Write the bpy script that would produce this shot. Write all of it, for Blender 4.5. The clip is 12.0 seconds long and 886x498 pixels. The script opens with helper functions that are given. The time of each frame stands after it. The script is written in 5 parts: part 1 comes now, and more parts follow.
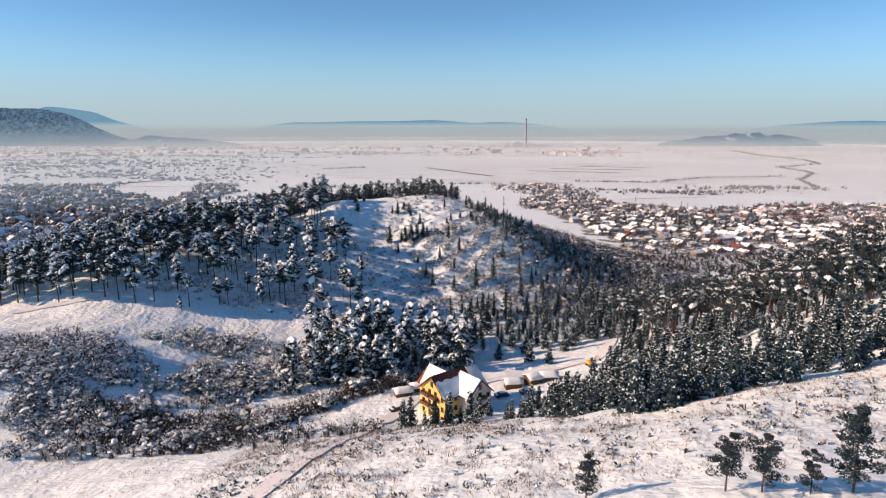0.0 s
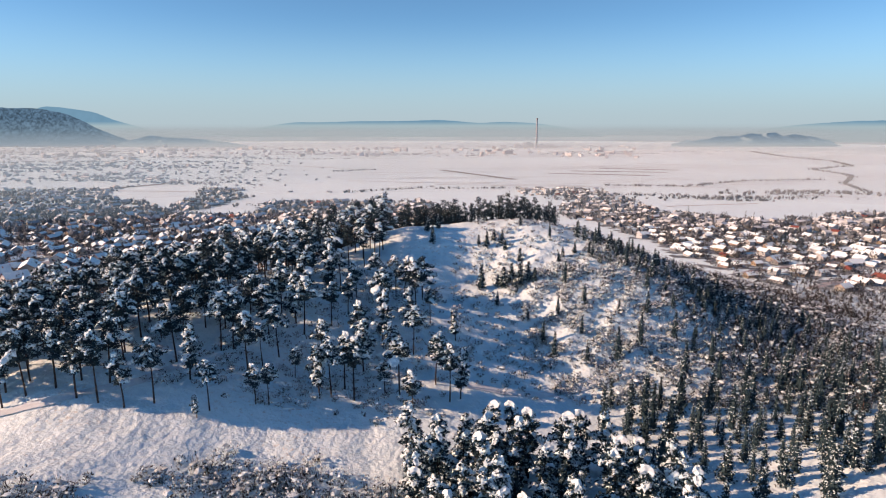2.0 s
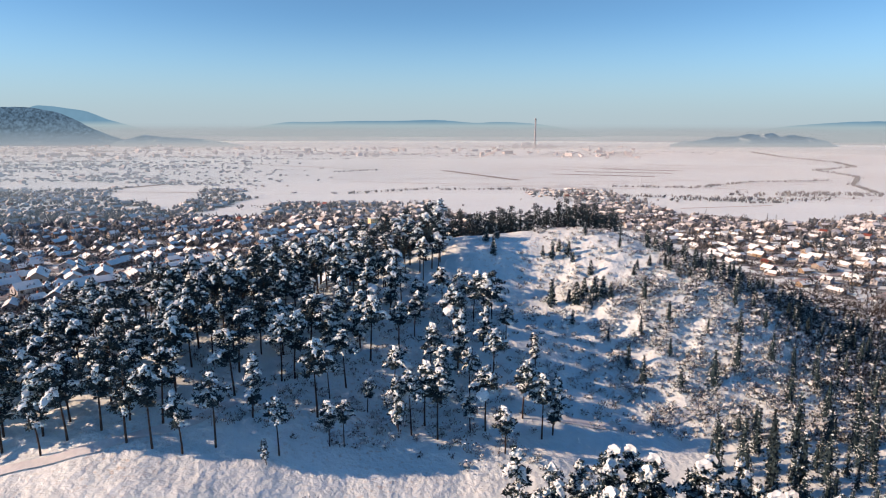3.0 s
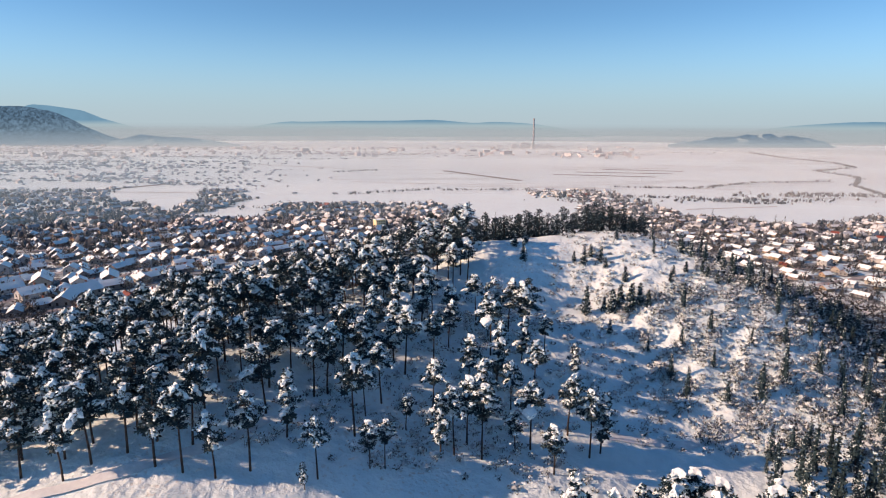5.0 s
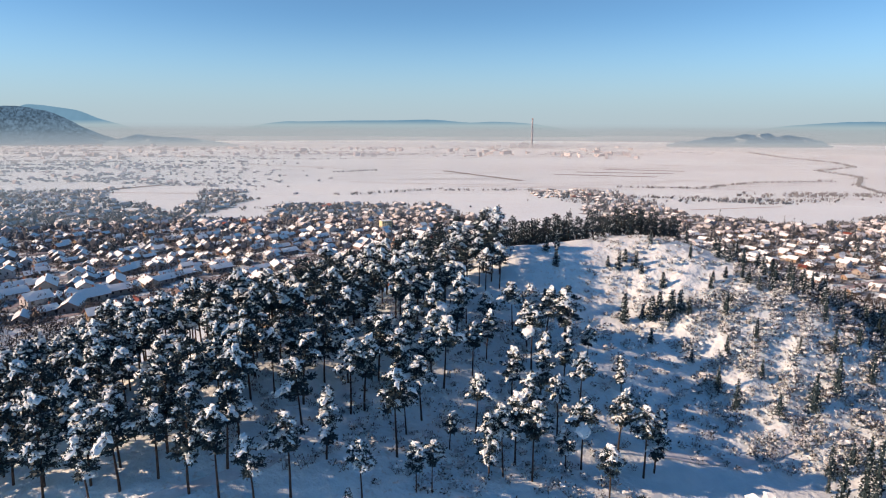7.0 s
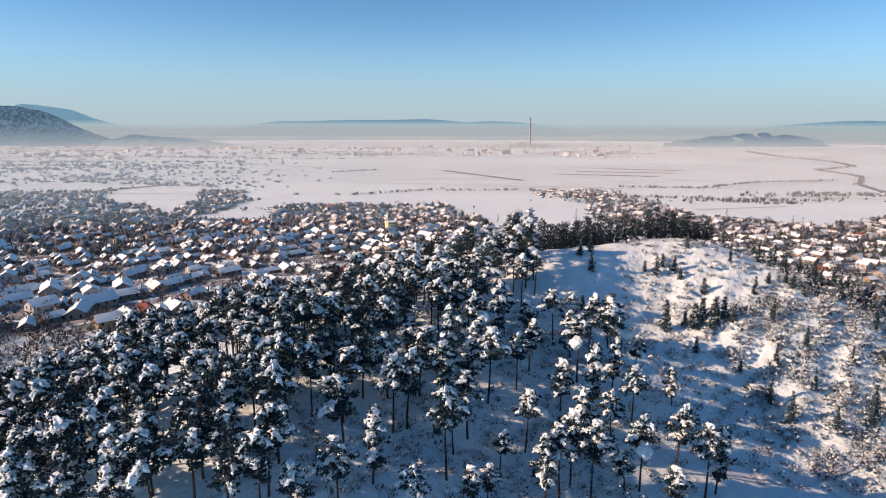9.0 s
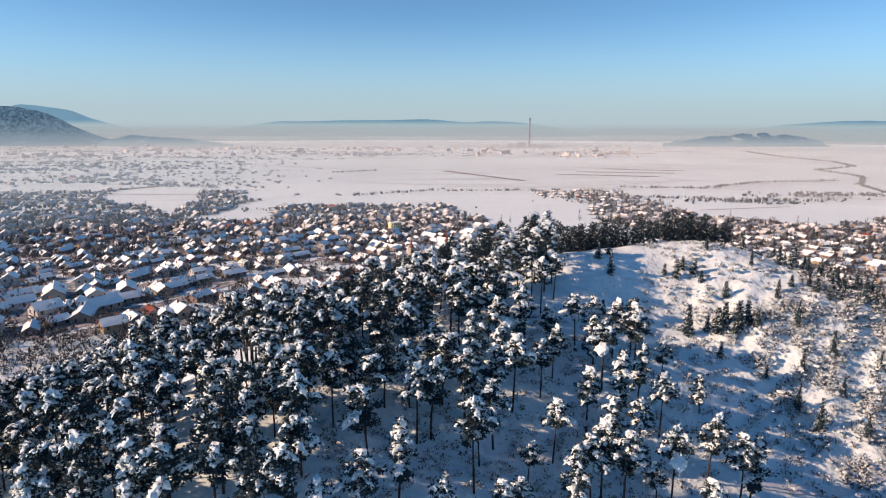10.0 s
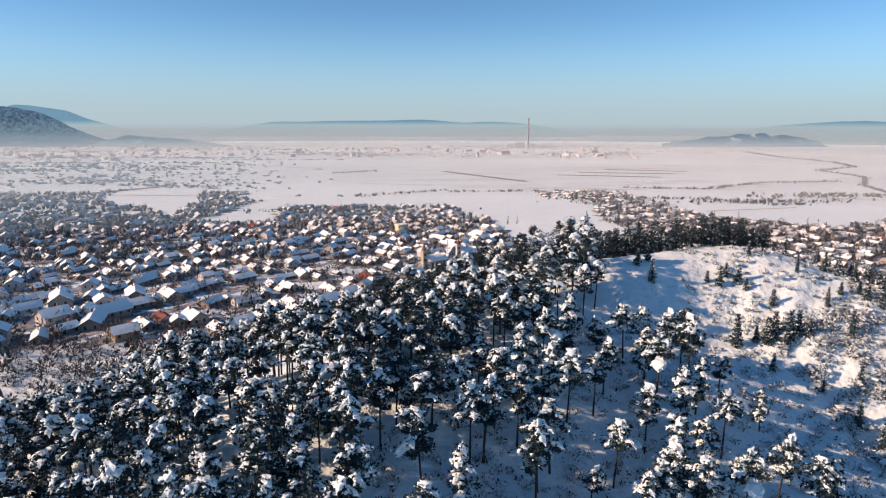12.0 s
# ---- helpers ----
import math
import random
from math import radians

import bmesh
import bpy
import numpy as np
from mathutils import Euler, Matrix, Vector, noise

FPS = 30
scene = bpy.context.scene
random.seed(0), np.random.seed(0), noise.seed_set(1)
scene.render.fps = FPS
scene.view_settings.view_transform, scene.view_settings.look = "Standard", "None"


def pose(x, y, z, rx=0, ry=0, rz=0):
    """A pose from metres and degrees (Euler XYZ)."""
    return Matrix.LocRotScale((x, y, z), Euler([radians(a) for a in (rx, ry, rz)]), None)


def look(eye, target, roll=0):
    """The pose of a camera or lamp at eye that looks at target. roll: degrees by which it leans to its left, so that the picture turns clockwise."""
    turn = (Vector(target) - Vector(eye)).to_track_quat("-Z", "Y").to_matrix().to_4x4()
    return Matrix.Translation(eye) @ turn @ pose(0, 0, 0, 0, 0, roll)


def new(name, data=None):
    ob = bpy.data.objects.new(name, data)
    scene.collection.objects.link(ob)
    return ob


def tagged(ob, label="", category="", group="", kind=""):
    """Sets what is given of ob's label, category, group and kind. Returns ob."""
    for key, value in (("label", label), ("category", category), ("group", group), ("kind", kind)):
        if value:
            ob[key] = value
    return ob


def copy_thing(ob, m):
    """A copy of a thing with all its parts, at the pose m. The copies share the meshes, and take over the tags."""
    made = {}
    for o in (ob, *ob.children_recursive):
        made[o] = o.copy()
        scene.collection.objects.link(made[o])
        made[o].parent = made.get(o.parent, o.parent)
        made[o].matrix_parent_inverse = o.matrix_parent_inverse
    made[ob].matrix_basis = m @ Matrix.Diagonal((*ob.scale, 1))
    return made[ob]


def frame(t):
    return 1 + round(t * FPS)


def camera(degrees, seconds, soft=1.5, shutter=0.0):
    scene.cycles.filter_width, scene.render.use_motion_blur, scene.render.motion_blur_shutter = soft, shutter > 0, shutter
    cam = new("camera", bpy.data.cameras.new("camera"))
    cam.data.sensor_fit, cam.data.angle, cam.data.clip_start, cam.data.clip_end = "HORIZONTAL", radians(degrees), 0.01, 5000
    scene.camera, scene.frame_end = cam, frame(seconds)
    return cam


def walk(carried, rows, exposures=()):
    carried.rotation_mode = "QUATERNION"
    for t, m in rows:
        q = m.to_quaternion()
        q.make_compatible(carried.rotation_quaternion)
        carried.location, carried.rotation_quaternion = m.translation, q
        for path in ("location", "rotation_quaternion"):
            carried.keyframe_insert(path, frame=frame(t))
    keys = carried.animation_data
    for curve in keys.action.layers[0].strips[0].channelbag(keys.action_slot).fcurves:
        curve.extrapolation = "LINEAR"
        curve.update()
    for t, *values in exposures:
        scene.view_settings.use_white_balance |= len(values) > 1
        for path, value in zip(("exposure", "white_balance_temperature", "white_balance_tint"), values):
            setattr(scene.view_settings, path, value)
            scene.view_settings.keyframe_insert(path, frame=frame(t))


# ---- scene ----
cam = camera(70.6, 12.0, soft=1.1)
UNIT = 0.725  # metres to one step of the plan
METRES, EYE, TILT, LEAN, TURN = 200 * UNIT, 130 * UNIT, -11.5, 0.0, 0.0
ROWS = [
    (0.0, 0.0, 0.0, 0.0, -0.0, 0.0, 0.0),
    (0.5, -0.0041, 0.1275, 0.0264, -0.52, -0.06, 0.11),
    (1.0, -0.024, 0.2523, 0.0516, -0.5, 0.11, -0.04),
    (1.5, -0.1047, 0.3535, 0.0705, 0.17, 0.17, -0.0),
    (2.0, -0.2041, 0.4442, 0.0882, 0.04, 0.0, 0.01),
    (2.5, -0.2936, 0.5202, 0.104, -0.41, -0.01, 0.07),
    (3.0, -0.3254, 0.5465, 0.1097, -0.58, -0.01, 0.01),
    (5.0, -0.3794, 0.59, 0.1192, -0.95, -0.02, -0.02),
    (5.5, -0.3926, 0.6009, 0.1214, -1.03, -0.02, -0.0),
    (6.0, -0.4059, 0.6118, 0.1236, -1.11, -0.02, 0.02),
    (6.5, -0.4192, 0.623, 0.1259, -1.19, -0.03, 0.03),
    (7.0, -0.4324, 0.634, 0.1281, -1.28, -0.04, 0.06),
    (9.0, -0.4861, 0.6787, 0.1366, -1.67, -0.08, 0.2),
    (9.5, -0.4992, 0.6896, 0.1388, -1.75, -0.06, 0.22),
    (10.0, -0.5124, 0.7006, 0.1412, -1.82, -0.07, 0.26),
    (10.5, -0.5256, 0.7117, 0.1435, -1.91, -0.06, 0.28),
    (11.0, -0.5388, 0.7228, 0.1457, -1.99, -0.06, 0.3),
    (11.5, -0.5521, 0.7339, 0.1482, -2.06, -0.05, 0.31),
    (12.0, -0.5653, 0.7452, 0.1507, -2.13, -0.04, 0.32),
]
walk(cam, [(t, pose(0, 0, EYE, TILT, LEAN, TURN) @ pose(METRES * x, METRES * y, METRES * z, 90 + pitch, roll, yaw)) for t, x, y, z, yaw, pitch, roll in ROWS], exposures=[(0.0, 0.45, 6360, -4)])

# ---- light ----
SUN_EL, SUN_AZ = 25.0, 262.0
world = bpy.data.worlds.new("world")
scene.world = world
world.use_nodes = True
wn = world.node_tree
sky = wn.nodes.new("ShaderNodeTexSky")
sky.sky_type = "NISHITA"
sky.sun_disc = False
sky.sun_elevation, sky.sun_rotation = radians(SUN_EL), radians(SUN_AZ)
sky.altitude, sky.air_density, sky.dust_density, sky.ozone_density = 600, 0.7, 0.25, 4.5
wn.links.new(sky.outputs[0], wn.nodes["Background"].inputs[0])
wn.nodes["Background"].inputs[1].default_value = 0.108
sun = new("sun", bpy.data.lights.new("sun", "SUN"))
sun.data.energy, sun.data.angle, sun.data.color = 5.6, radians(0.6), (1.0, 0.57, 0.40)
az, el = radians(SUN_AZ), radians(SUN_EL)
to_sun = Vector((math.sin(az) * math.cos(el), math.cos(az) * math.cos(el), math.sin(el)))
sun.matrix_world = look(to_sun * 100, (0, 0, 0))


# ---- materials ----
def material(name, rough=0.8):
    m = bpy.data.materials.new(name)
    m.use_nodes = True
    b = m.node_tree.nodes["Principled BSDF"]
    b.inputs["Roughness"].default_value = rough
    b.inputs["Specular IOR Level"].default_value = 0.25
    return m, m.node_tree, b


def ramp(nt, source, stops):
    r = nt.nodes.new("ShaderNodeValToRGB")
    while len(r.color_ramp.elements) < len(stops):
        r.color_ramp.elements.new(0.5)
    for e, (p, c) in zip(r.color_ramp.elements, stops):
        e.position, e.color = p, (*c, 1)
    nt.links.new(source, r.inputs[0])
    return r.outputs[0]


def noise_of(nt, scale, detail=4, coords="Position"):
    g = nt.nodes.new("ShaderNodeNewGeometry" if coords == "Position" else "ShaderNodeTexCoord")
    n = nt.nodes.new("ShaderNodeTexNoise")
    n.inputs["Scale"].default_value, n.inputs["Detail"].default_value = scale, detail
    nt.links.new(g.outputs[coords], n.inputs["Vector"])
    return n.outputs[0]


def mixed(nt, fac, a, b, kind="MIX"):
    m = nt.nodes.new("ShaderNodeMix")
    m.data_type, m.blend_type = "RGBA", kind
    for sock, v in ((m.inputs[0], fac), (m.inputs[6], a), (m.inputs[7], b)):
        if isinstance(v, (int, float)):
            sock.default_value = v
        elif isinstance(v, tuple):
            sock.default_value = (*v, 1)
        else:
            nt.links.new(v, sock)
    return m.outputs[2]


def bumped(nt, b, source, distance, strength=0.6):
    n = nt.nodes.new("ShaderNodeBump")
    n.inputs["Distance"].default_value, n.inputs["Strength"].default_value = distance, strength
    nt.links.new(source, n.inputs["Height"])
    nt.links.new(n.outputs[0], b.inputs["Normal"])


def speckled(name, dark, light, scale, rough=0.8, bump=0.0, spread=(0.3, 0.7), per="Random Per Island", vary=0.35):
    """Two tones in grain, with a difference from piece to piece."""
    m, nt, b = material(name, rough)
    col = ramp(nt, noise_of(nt, scale), [(spread[0], dark), (spread[1], light)])
    if per:
        g = nt.nodes.new("ShaderNodeNewGeometry" if per == "Random Per Island" else "ShaderNodeObjectInfo")
        tone = ramp(nt, g.outputs[per], [(0.0, (1 - vary,) * 3), (1.0, (1 + vary * 0.6,) * 3)])
        col = mixed(nt, 1.0, col, tone, "MULTIPLY")
    nt.links.new(col, b.inputs["Base Color"])
    if bump:
        bumped(nt, b, noise_of(nt, scale * 2), bump)
    return m


def plain(name, color, rough=0.7, vary=0.15, scale=3.0):
    lo = tuple(c * (1 - vary) for c in color)
    hi = tuple(min(1, c * (1 + vary)) for c in color)
    return speckled(name, lo, hi, scale, rough, per="")


# ground snow: fine drift relief, trampled patches, dry grass showing through on the near slope
SNOW_GROUND, nt, b = material("ground_snow", 0.65)
base_snow = ramp(nt, noise_of(nt, 0.35, 6), [(0.3, (0.66, 0.81, 0.87)), (0.65, (0.76, 0.90, 0.95))])
tufts = ramp(nt, noise_of(nt, 1.3, 5), [(0.56, (0, 0, 0)), (0.68, (1, 1, 1))])
patches = ramp(nt, noise_of(nt, 0.03, 3), [(0.42, (0.0, 0.0, 0.0)), (0.62, (0.5, 0.5, 0.5))])
grass = mixed(nt, 1.0, tufts, patches, "MULTIPLY")
snow_col = mixed(nt, grass, base_snow, (0.42, 0.33, 0.24))
nt.links.new(snow_col, b.inputs["Base Color"])
bumped(nt, b, noise_of(nt, 0.7, 9), 0.75, 0.7)

SNOW = speckled("snow_clump", (0.72, 0.85, 0.90), (0.80, 0.92, 0.96), 2.0, 0.6, 0.08, per="", vary=0.05)
NEEDLES = speckled("pine_needles", (0.019, 0.043, 0.057), (0.044, 0.078, 0.094), 1.2, 0.7, vary=0.5)
NEEDLES_DARK = speckled("spruce_needles", (0.018, 0.041, 0.054), (0.038, 0.070, 0.084), 1.2, 0.7, vary=0.5)
BARK = speckled("pine_bark", (0.030, 0.028, 0.028), (0.085, 0.066, 0.056), 2.5, 0.9, 0.05, per="")
BARK_RED = speckled("red_pine_bark", (0.05, 0.042, 0.040), (0.125, 0.085, 0.075), 1.5, 0.9, 0.05, per="")
TWIG = speckled("bare_twigs", (0.030, 0.034, 0.038), (0.075, 0.070, 0.066), 0.8, 0.9, vary=0.5)
FROST = speckled("frosted_twigs", (0.46, 0.55, 0.60), (0.76, 0.86, 0.91), 1.4, 0.8, vary=0.4)
# far trees: haze put into the colour as a paler, bluer tone
FAR_WOOD = speckled("hazed_distant_trees", (0.09, 0.11, 0.13), (0.20, 0.22, 0.24), 0.08, 0.9, vary=0.4)
PLOUGH = speckled("ploughed_soil", (0.12, 0.12, 0.125), (0.28, 0.27, 0.27), 0.05, 0.9, per="")


# ---- mesh building ----
class Geo:
    """Triangles gathered before they become a mesh."""

    def __init__(self):
        self.v, self.t, self.m, self.count = [], [], [], 0

    def add(self, v, t, m=0):
        v = np.asarray(v, dtype=float).reshape(-1, 3)
        t = np.asarray(t, dtype=int).reshape(-1, 3)
        self.v.append(v)
        self.t.append(t + self.count)
        self.m.append(np.full(len(t), m, dtype=int))
        self.count += len(v)
        return self

    def arrays(self):
        if not self.count:
            return np.zeros((0, 3)), np.zeros((0, 3), dtype=int), np.zeros(0, dtype=int)
        return np.concatenate(self.v), np.concatenate(self.t), np.concatenate(self.m)

    def put(self, other, at, turn=0.0, size=1.0, tall=1.0):
        v, t, m = other.arrays() if isinstance(other, Geo) else other
        c, s = math.cos(turn), math.sin(turn)
        w = v * (size, size, size * tall)
        w = np.stack([w[:, 0] * c - w[:, 1] * s, w[:, 0] * s + w[:, 1] * c, w[:, 2]], 1) + np.asarray(at)
        self.v.append(w)
        self.t.append(t + self.count)
        self.m.append(m)
        self.count += len(w)
        return self

    def mesh(self, name, mats, smooth=False):
        v, t, m = self.arrays()
        me = bpy.data.meshes.new(name)
        me.vertices.add(len(v))
        me.vertices.foreach_set("co", v.ravel())
        me.loops.add(len(t) * 3)
        me.loops.foreach_set("vertex_index", t.ravel())
        me.polygons.add(len(t))
        me.polygons.foreach_set("loop_start", np.arange(len(t)) * 3)
        me.polygons.foreach_set("material_index", m)
        me.polygons.foreach_set("use_smooth", np.full(len(t), smooth))
        for mat in mats:
            me.materials.append(mat)
        me.update()
        me.validate()
        return me


def part(name, geo, mats, parent=None, label="", smooth=False):
    mats = mats if isinstance(mats, (list, tuple)) else [mats]
    ob = new(name, geo.mesh(name, mats, smooth))
    if parent is not None:
        ob.parent = parent
    return tagged(ob, label)


QUAD = [(0, 1, 2), (0, 2, 3)]
BOX_T = [(0, 2, 1), (0, 3, 2), (4, 5, 6), (4, 6, 7), (0, 1, 5), (0, 5, 4), (1, 2, 6), (1, 6, 5), (2, 3, 7), (2, 7, 6), (3, 0, 4), (3, 4, 7)]


def box(g, x0, x1, y0, y1, z0, z1, m=0):
    return g.add([(x0, y0, z0), (x1, y0, z0), (x1, y1, z0), (x0, y1, z0), (x0, y0, z1), (x1, y0, z1), (x1, y1, z1), (x0, y1, z1)], BOX_T, m)


def slab(g, a, b, c, d, thick, m=0):
    """A sheet a-b-c-d (counted anticlockwise from above) with thickness below."""
    top = np.array([a, b, c, d], dtype=float)
    n = np.cross(top[1] - top[0], top[3] - top[0])
    n /= np.linalg.norm(n)
    return g.add(np.concatenate([top - n * thick, top]), BOX_T, m)


def tube(g, points, radii, sides=6, m=0):
    points = np.asarray(points, dtype=float)
    rings = []
    for i, (p, r) in enumerate(zip(points, radii)):
        d = points[min(i + 1, len(points) - 1)] - points[max(i - 1, 0)]
        d /= np.linalg.norm(d)
        u = np.cross(d, (0.3, 1, 0.1) if abs(d[2]) > 0.8 else (0, 0, 1))
        u /= np.linalg.norm(u)
        w = np.cross(d, u)
        a = np.arange(sides) * 2 * math.pi / sides
        rings.append(p + r * (np.cos(a)[:, None] * u + np.sin(a)[:, None] * w))
    t = []
    for i in range(len(points) - 1):
        for k in range(sides):
            a, b = i * sides + k, i * sides + (k + 1) % sides
            t += [(a, b, b + sides), (a, b + sides, a + sides)]
    return g.add(np.concatenate(rings), t, m)


def ico(level):
    bm = bmesh.new()
    bmesh.ops.create_icosphere(bm, subdivisions=level, radius=1)
    v = np.array([p.co[:] for p in bm.verts])
    t = np.array([[q.index for q in f.verts] for f in bm.faces])
    bm.free()
    return v, t


ICO = ico(2)
ICO_LOW = ico(1)


def lump(g, rng, at, r, flat=0.5, rough=0.3, low=False, m=0):
    v, t = ICO_LOW if low else ICO
    k = rng.uniform(-1, 1, 3) * 3
    bulge = 1 + rough * np.sin(v[:, 0] * 2.9 + k[0]) * np.sin(v[:, 1] * 3.3 + k[1]) + rough * 0.6 * np.sin(v[:, 2] * 5 + v[:, 0] * 4 + k[2])
    return g.add(v * bulge[:, None] * r * np.array((1, rng.uniform(0.75, 1.1), flat)) + np.asarray(at), t, m)


def sprays(g, rng, at, r, n, flat=0.6, long=0.6, wide=0.25, lift=0.15, m=0):
    """n small pointed leaves or needle sprays over an ellipsoid."""
    d = rng.normal(size=(n, 3))
    d /= np.linalg.norm(d, axis=1)[:, None]
    p = d * np.array((1, 1, flat)) * (r * rng.uniform(0.35, 1.0, n) ** 0.5)[:, None] + np.asarray(at)
    way = d * np.array((1, 1, 0.5)) + rng.normal(size=(n, 3)) * 0.45 + np.array((0, 0, lift))
    way /= np.linalg.norm(way, axis=1)[:, None]
    side = np.cross(way, rng.normal(size=(n, 3)))
    side /= np.linalg.norm(side, axis=1)[:, None]
    s = rng.uniform(0.6, 1.3, n)[:, None]
    a, b = p - way * long * 0.4 * s, p + way * long * 0.6 * s
    c, e = p + side * wide * s, p - side * wide * s
    v = np.stack([a, c, b, e], 1).reshape(-1, 3)
    i = np.arange(n)[:, None] * 4
    t = np.concatenate([i + (0, 1, 2), i + (0, 2, 3)])
    return g.add(v, t, m)


def smooth_step(a, b, x):
    t = np.clip((x - a) / (b - a), 0, 1)
    return t * t * (3 - 2 * t)


# ---- ground ----
# hills and hollows: centre, half widths and height
MOUNDS = [(0, 350, 30, 26, 16.5), (-45, 345, 34, 24, 19.3), (-95, 300, 36, 30, 24.2), (-150, 265, 36, 34, 21.3), (25, 315, 28, 24, 21.1),
          (-25, 310, 26, 22, 9.0), (60, 350, 40, 34, 20.4), (100, 330, 40, 40, -6.5), (-70, 255, 40, 24, 7.7), (0, 180, 45, 24, 3.8),
          (-75, 165, 42, 26, -2.6), (-120, 190, 34, 26, 8.9), (-150, 235, 40, 26, -5.9), (30, 60, 50, 34, 17.2), (70, 110, 40, 34, 14.8)]
MOUNDS += [(130, 170, 44, 40, 21.1), (-20, 110, 44, 28, 13.7), (0, 395, 50, 30, 24.7), (-90, 345, 45, 25, 11.1), (40, -20, 140, 60, 51.7),
           # (-165, 168) is an unseen mound, added to shade the left valley
           (190, 110, 70, 80, 44.7), (-150, 0, 80, 80, 7.3), (-200, 190, 60, 60, 13.4), (-165, 168, 17, 17, 9.0), (-113, 176, 13, 11, 5.0)]
# the flat summit, its shoulders and the gully below it
MOUNDS += [(-60, 338, 20, 14, 5.5), (-32, 340, 18, 12, -1.0), (32, 344, 18, 18, -5.0), (62, 344, 24, 22, -5.2), (-26, 318, 13, 10, -4.9),
           (95, 344, 26, 26, 5.3), (-76, 262, 16, 11, -2.5), (-125, 236, 22, 13, 3.8), (8, 322, 12, 12, -3.3), (-100, 266, 14, 12, -2.3), (-45, 285, 14, 12, 5.8)]


def rise(x, y):
    """How far the hills stand above the village slope."""
    z = np.zeros_like(x)
    for a, b, sx, sy, k in MOUNDS:
        z = z + k * np.exp(-((x - a) / sx) ** 2 / 2 - ((y - b) / sy) ** 2 / 2)
    return z


def ground_z(x, y):
    x, y = np.asarray(x, dtype=float), np.asarray(y, dtype=float)
    z = 44 * np.exp(-(np.maximum(y - 300, 0) / 520) ** 2) + rise(x, y)
    near = 1 - smooth_step(250, 400, np.hypot(x, y - 200))
    z = z + near * (0.5 * np.sin(x / 9.1 + 1.3 * np.sin(y / 13.0)) * np.sin(y / 7.3 + 0.8 * np.sin(x / 11.0))
                    + 0.30 * np.sin(x / 3.4 + y / 5.2 + 1.5 * np.sin(y / 6.1)) * np.sin(y / 2.9 - x / 4.4))
    # hummocks and terraces on the open face of the hill
    face = np.exp(-((x - 18) / 42) ** 2 - ((y - 300) / 34) ** 2)
    z = z + face * (0.9 * np.sin(x / 3.1 + 1.2 * np.sin(y / 4.3)) * np.sin(y / 2.6 + 0.9 * np.sin(x / 3.7)) + 0.5 * np.sin(x / 1.9 - y / 2.3))
    # the mounds on the plain by the works
    z = z + 36 * np.exp(-((x - 160) / 50) ** 2 - ((y - 2440) / 50) ** 2) + 10 * np.exp(-((x - 900) / 120) ** 2 - ((y - 2900) / 80) ** 2)
    return z


def gz(x, y):
    return float(ground_z(x, y))


def steps(lo, fine_lo, fine_hi, hi, fine, grow=1.12):
    mid = list(np.arange(fine_lo, fine_hi + fine / 2, fine))
    out, s, p = [], fine, mid[-1]
    while p < hi:
        s *= grow
        p = min(hi, p + s)
        out.append(p)
    back, s, p = [], fine, mid[0]
    while p > lo:
        s *= grow
        p = max(lo, p - s)
        back.append(p)
    return np.array(back[::-1] + mid + out)


gx, gy = steps(-6700, -240, 200, 6700, 1.6), steps(-6700, 30, 390, 6700, 1.6)
XX, YY = np.meshgrid(gx, gy)
ZZ = ground_z(XX, YY)
nx, ny = len(gx), len(gy)
ii = (np.arange(ny - 1)[:, None] * nx + np.arange(nx - 1)[None, :]).ravel()[:, None]
ground_geo = Geo().add(np.stack([XX.ravel(), YY.ravel(), ZZ.ravel()], 1), np.concatenate([ii + (0, 1, nx + 1), ii + (0, nx + 1, nx)]))
ground = part("ground", ground_geo, SNOW_GROUND, smooth=True)
tagged(ground, "snow-covered hills, meadows and wide white plain", "ground", kind="structure")


def ribbon(points, width, lift, n=None):
    """A strip laid on the ground along a line of points."""
    pts = np.array(points, dtype=float)
    seg = np.hypot(*np.diff(pts, axis=0).T)
    d = np.concatenate([[0], np.cumsum(seg)])
    n = n or max(2, int(d[-1] / 3))
    s = np.linspace(0, d[-1], n)
    x, y = np.interp(s, d, pts[:, 0]), np.interp(s, d, pts[:, 1])
    tx, ty = np.gradient(x), np.gradient(y)
    l = np.hypot(tx, ty)
    nx_, ny_ = -ty / l, tx / l
    cols = np.linspace(-0.5, 0.5, 5)
    v = np.concatenate([np.stack([x + nx_ * width * c, y + ny_ * width * c, ground_z(x + nx_ * width * c, y + ny_ * width * c) + lift], 1) for c in cols])
    t = []
    for c in range(4):
        for i in range(n - 1):
            a, b = c * n + i, c * n + i + 1
            t += [(a, b, b + n), (a, b + n, a + n)]
    return Geo().add(v, t)


PACKED = speckled("packed_snow", (0.58, 0.65, 0.70), (0.72, 0.80, 0.84), 0.8, 0.6, 0.1, per="")
for line, w, name, label in (
        ([(-32, 84), (-27, 104), (-22, 125), (-18, 150), (-8, 172), (14, 184), (38, 192), (52, 196), (60, 214), (66, 232)], 4.5, "road", "narrow snow-packed hillside road with wheel tracks"),
        ([(-160, 222), (-135, 230), (-118, 240), (-112, 248)], 2.5, "track", "trampled snow track across the meadow"),
        ([(-34, 262), (-12, 264), (6, 272), (12, 278)], 2.4, "track", "trampled snow track across the foot of the hill")):
    tagged(part(name, ribbon(line, w, 0.30), PACKED, smooth=True), label, name, kind="structure")

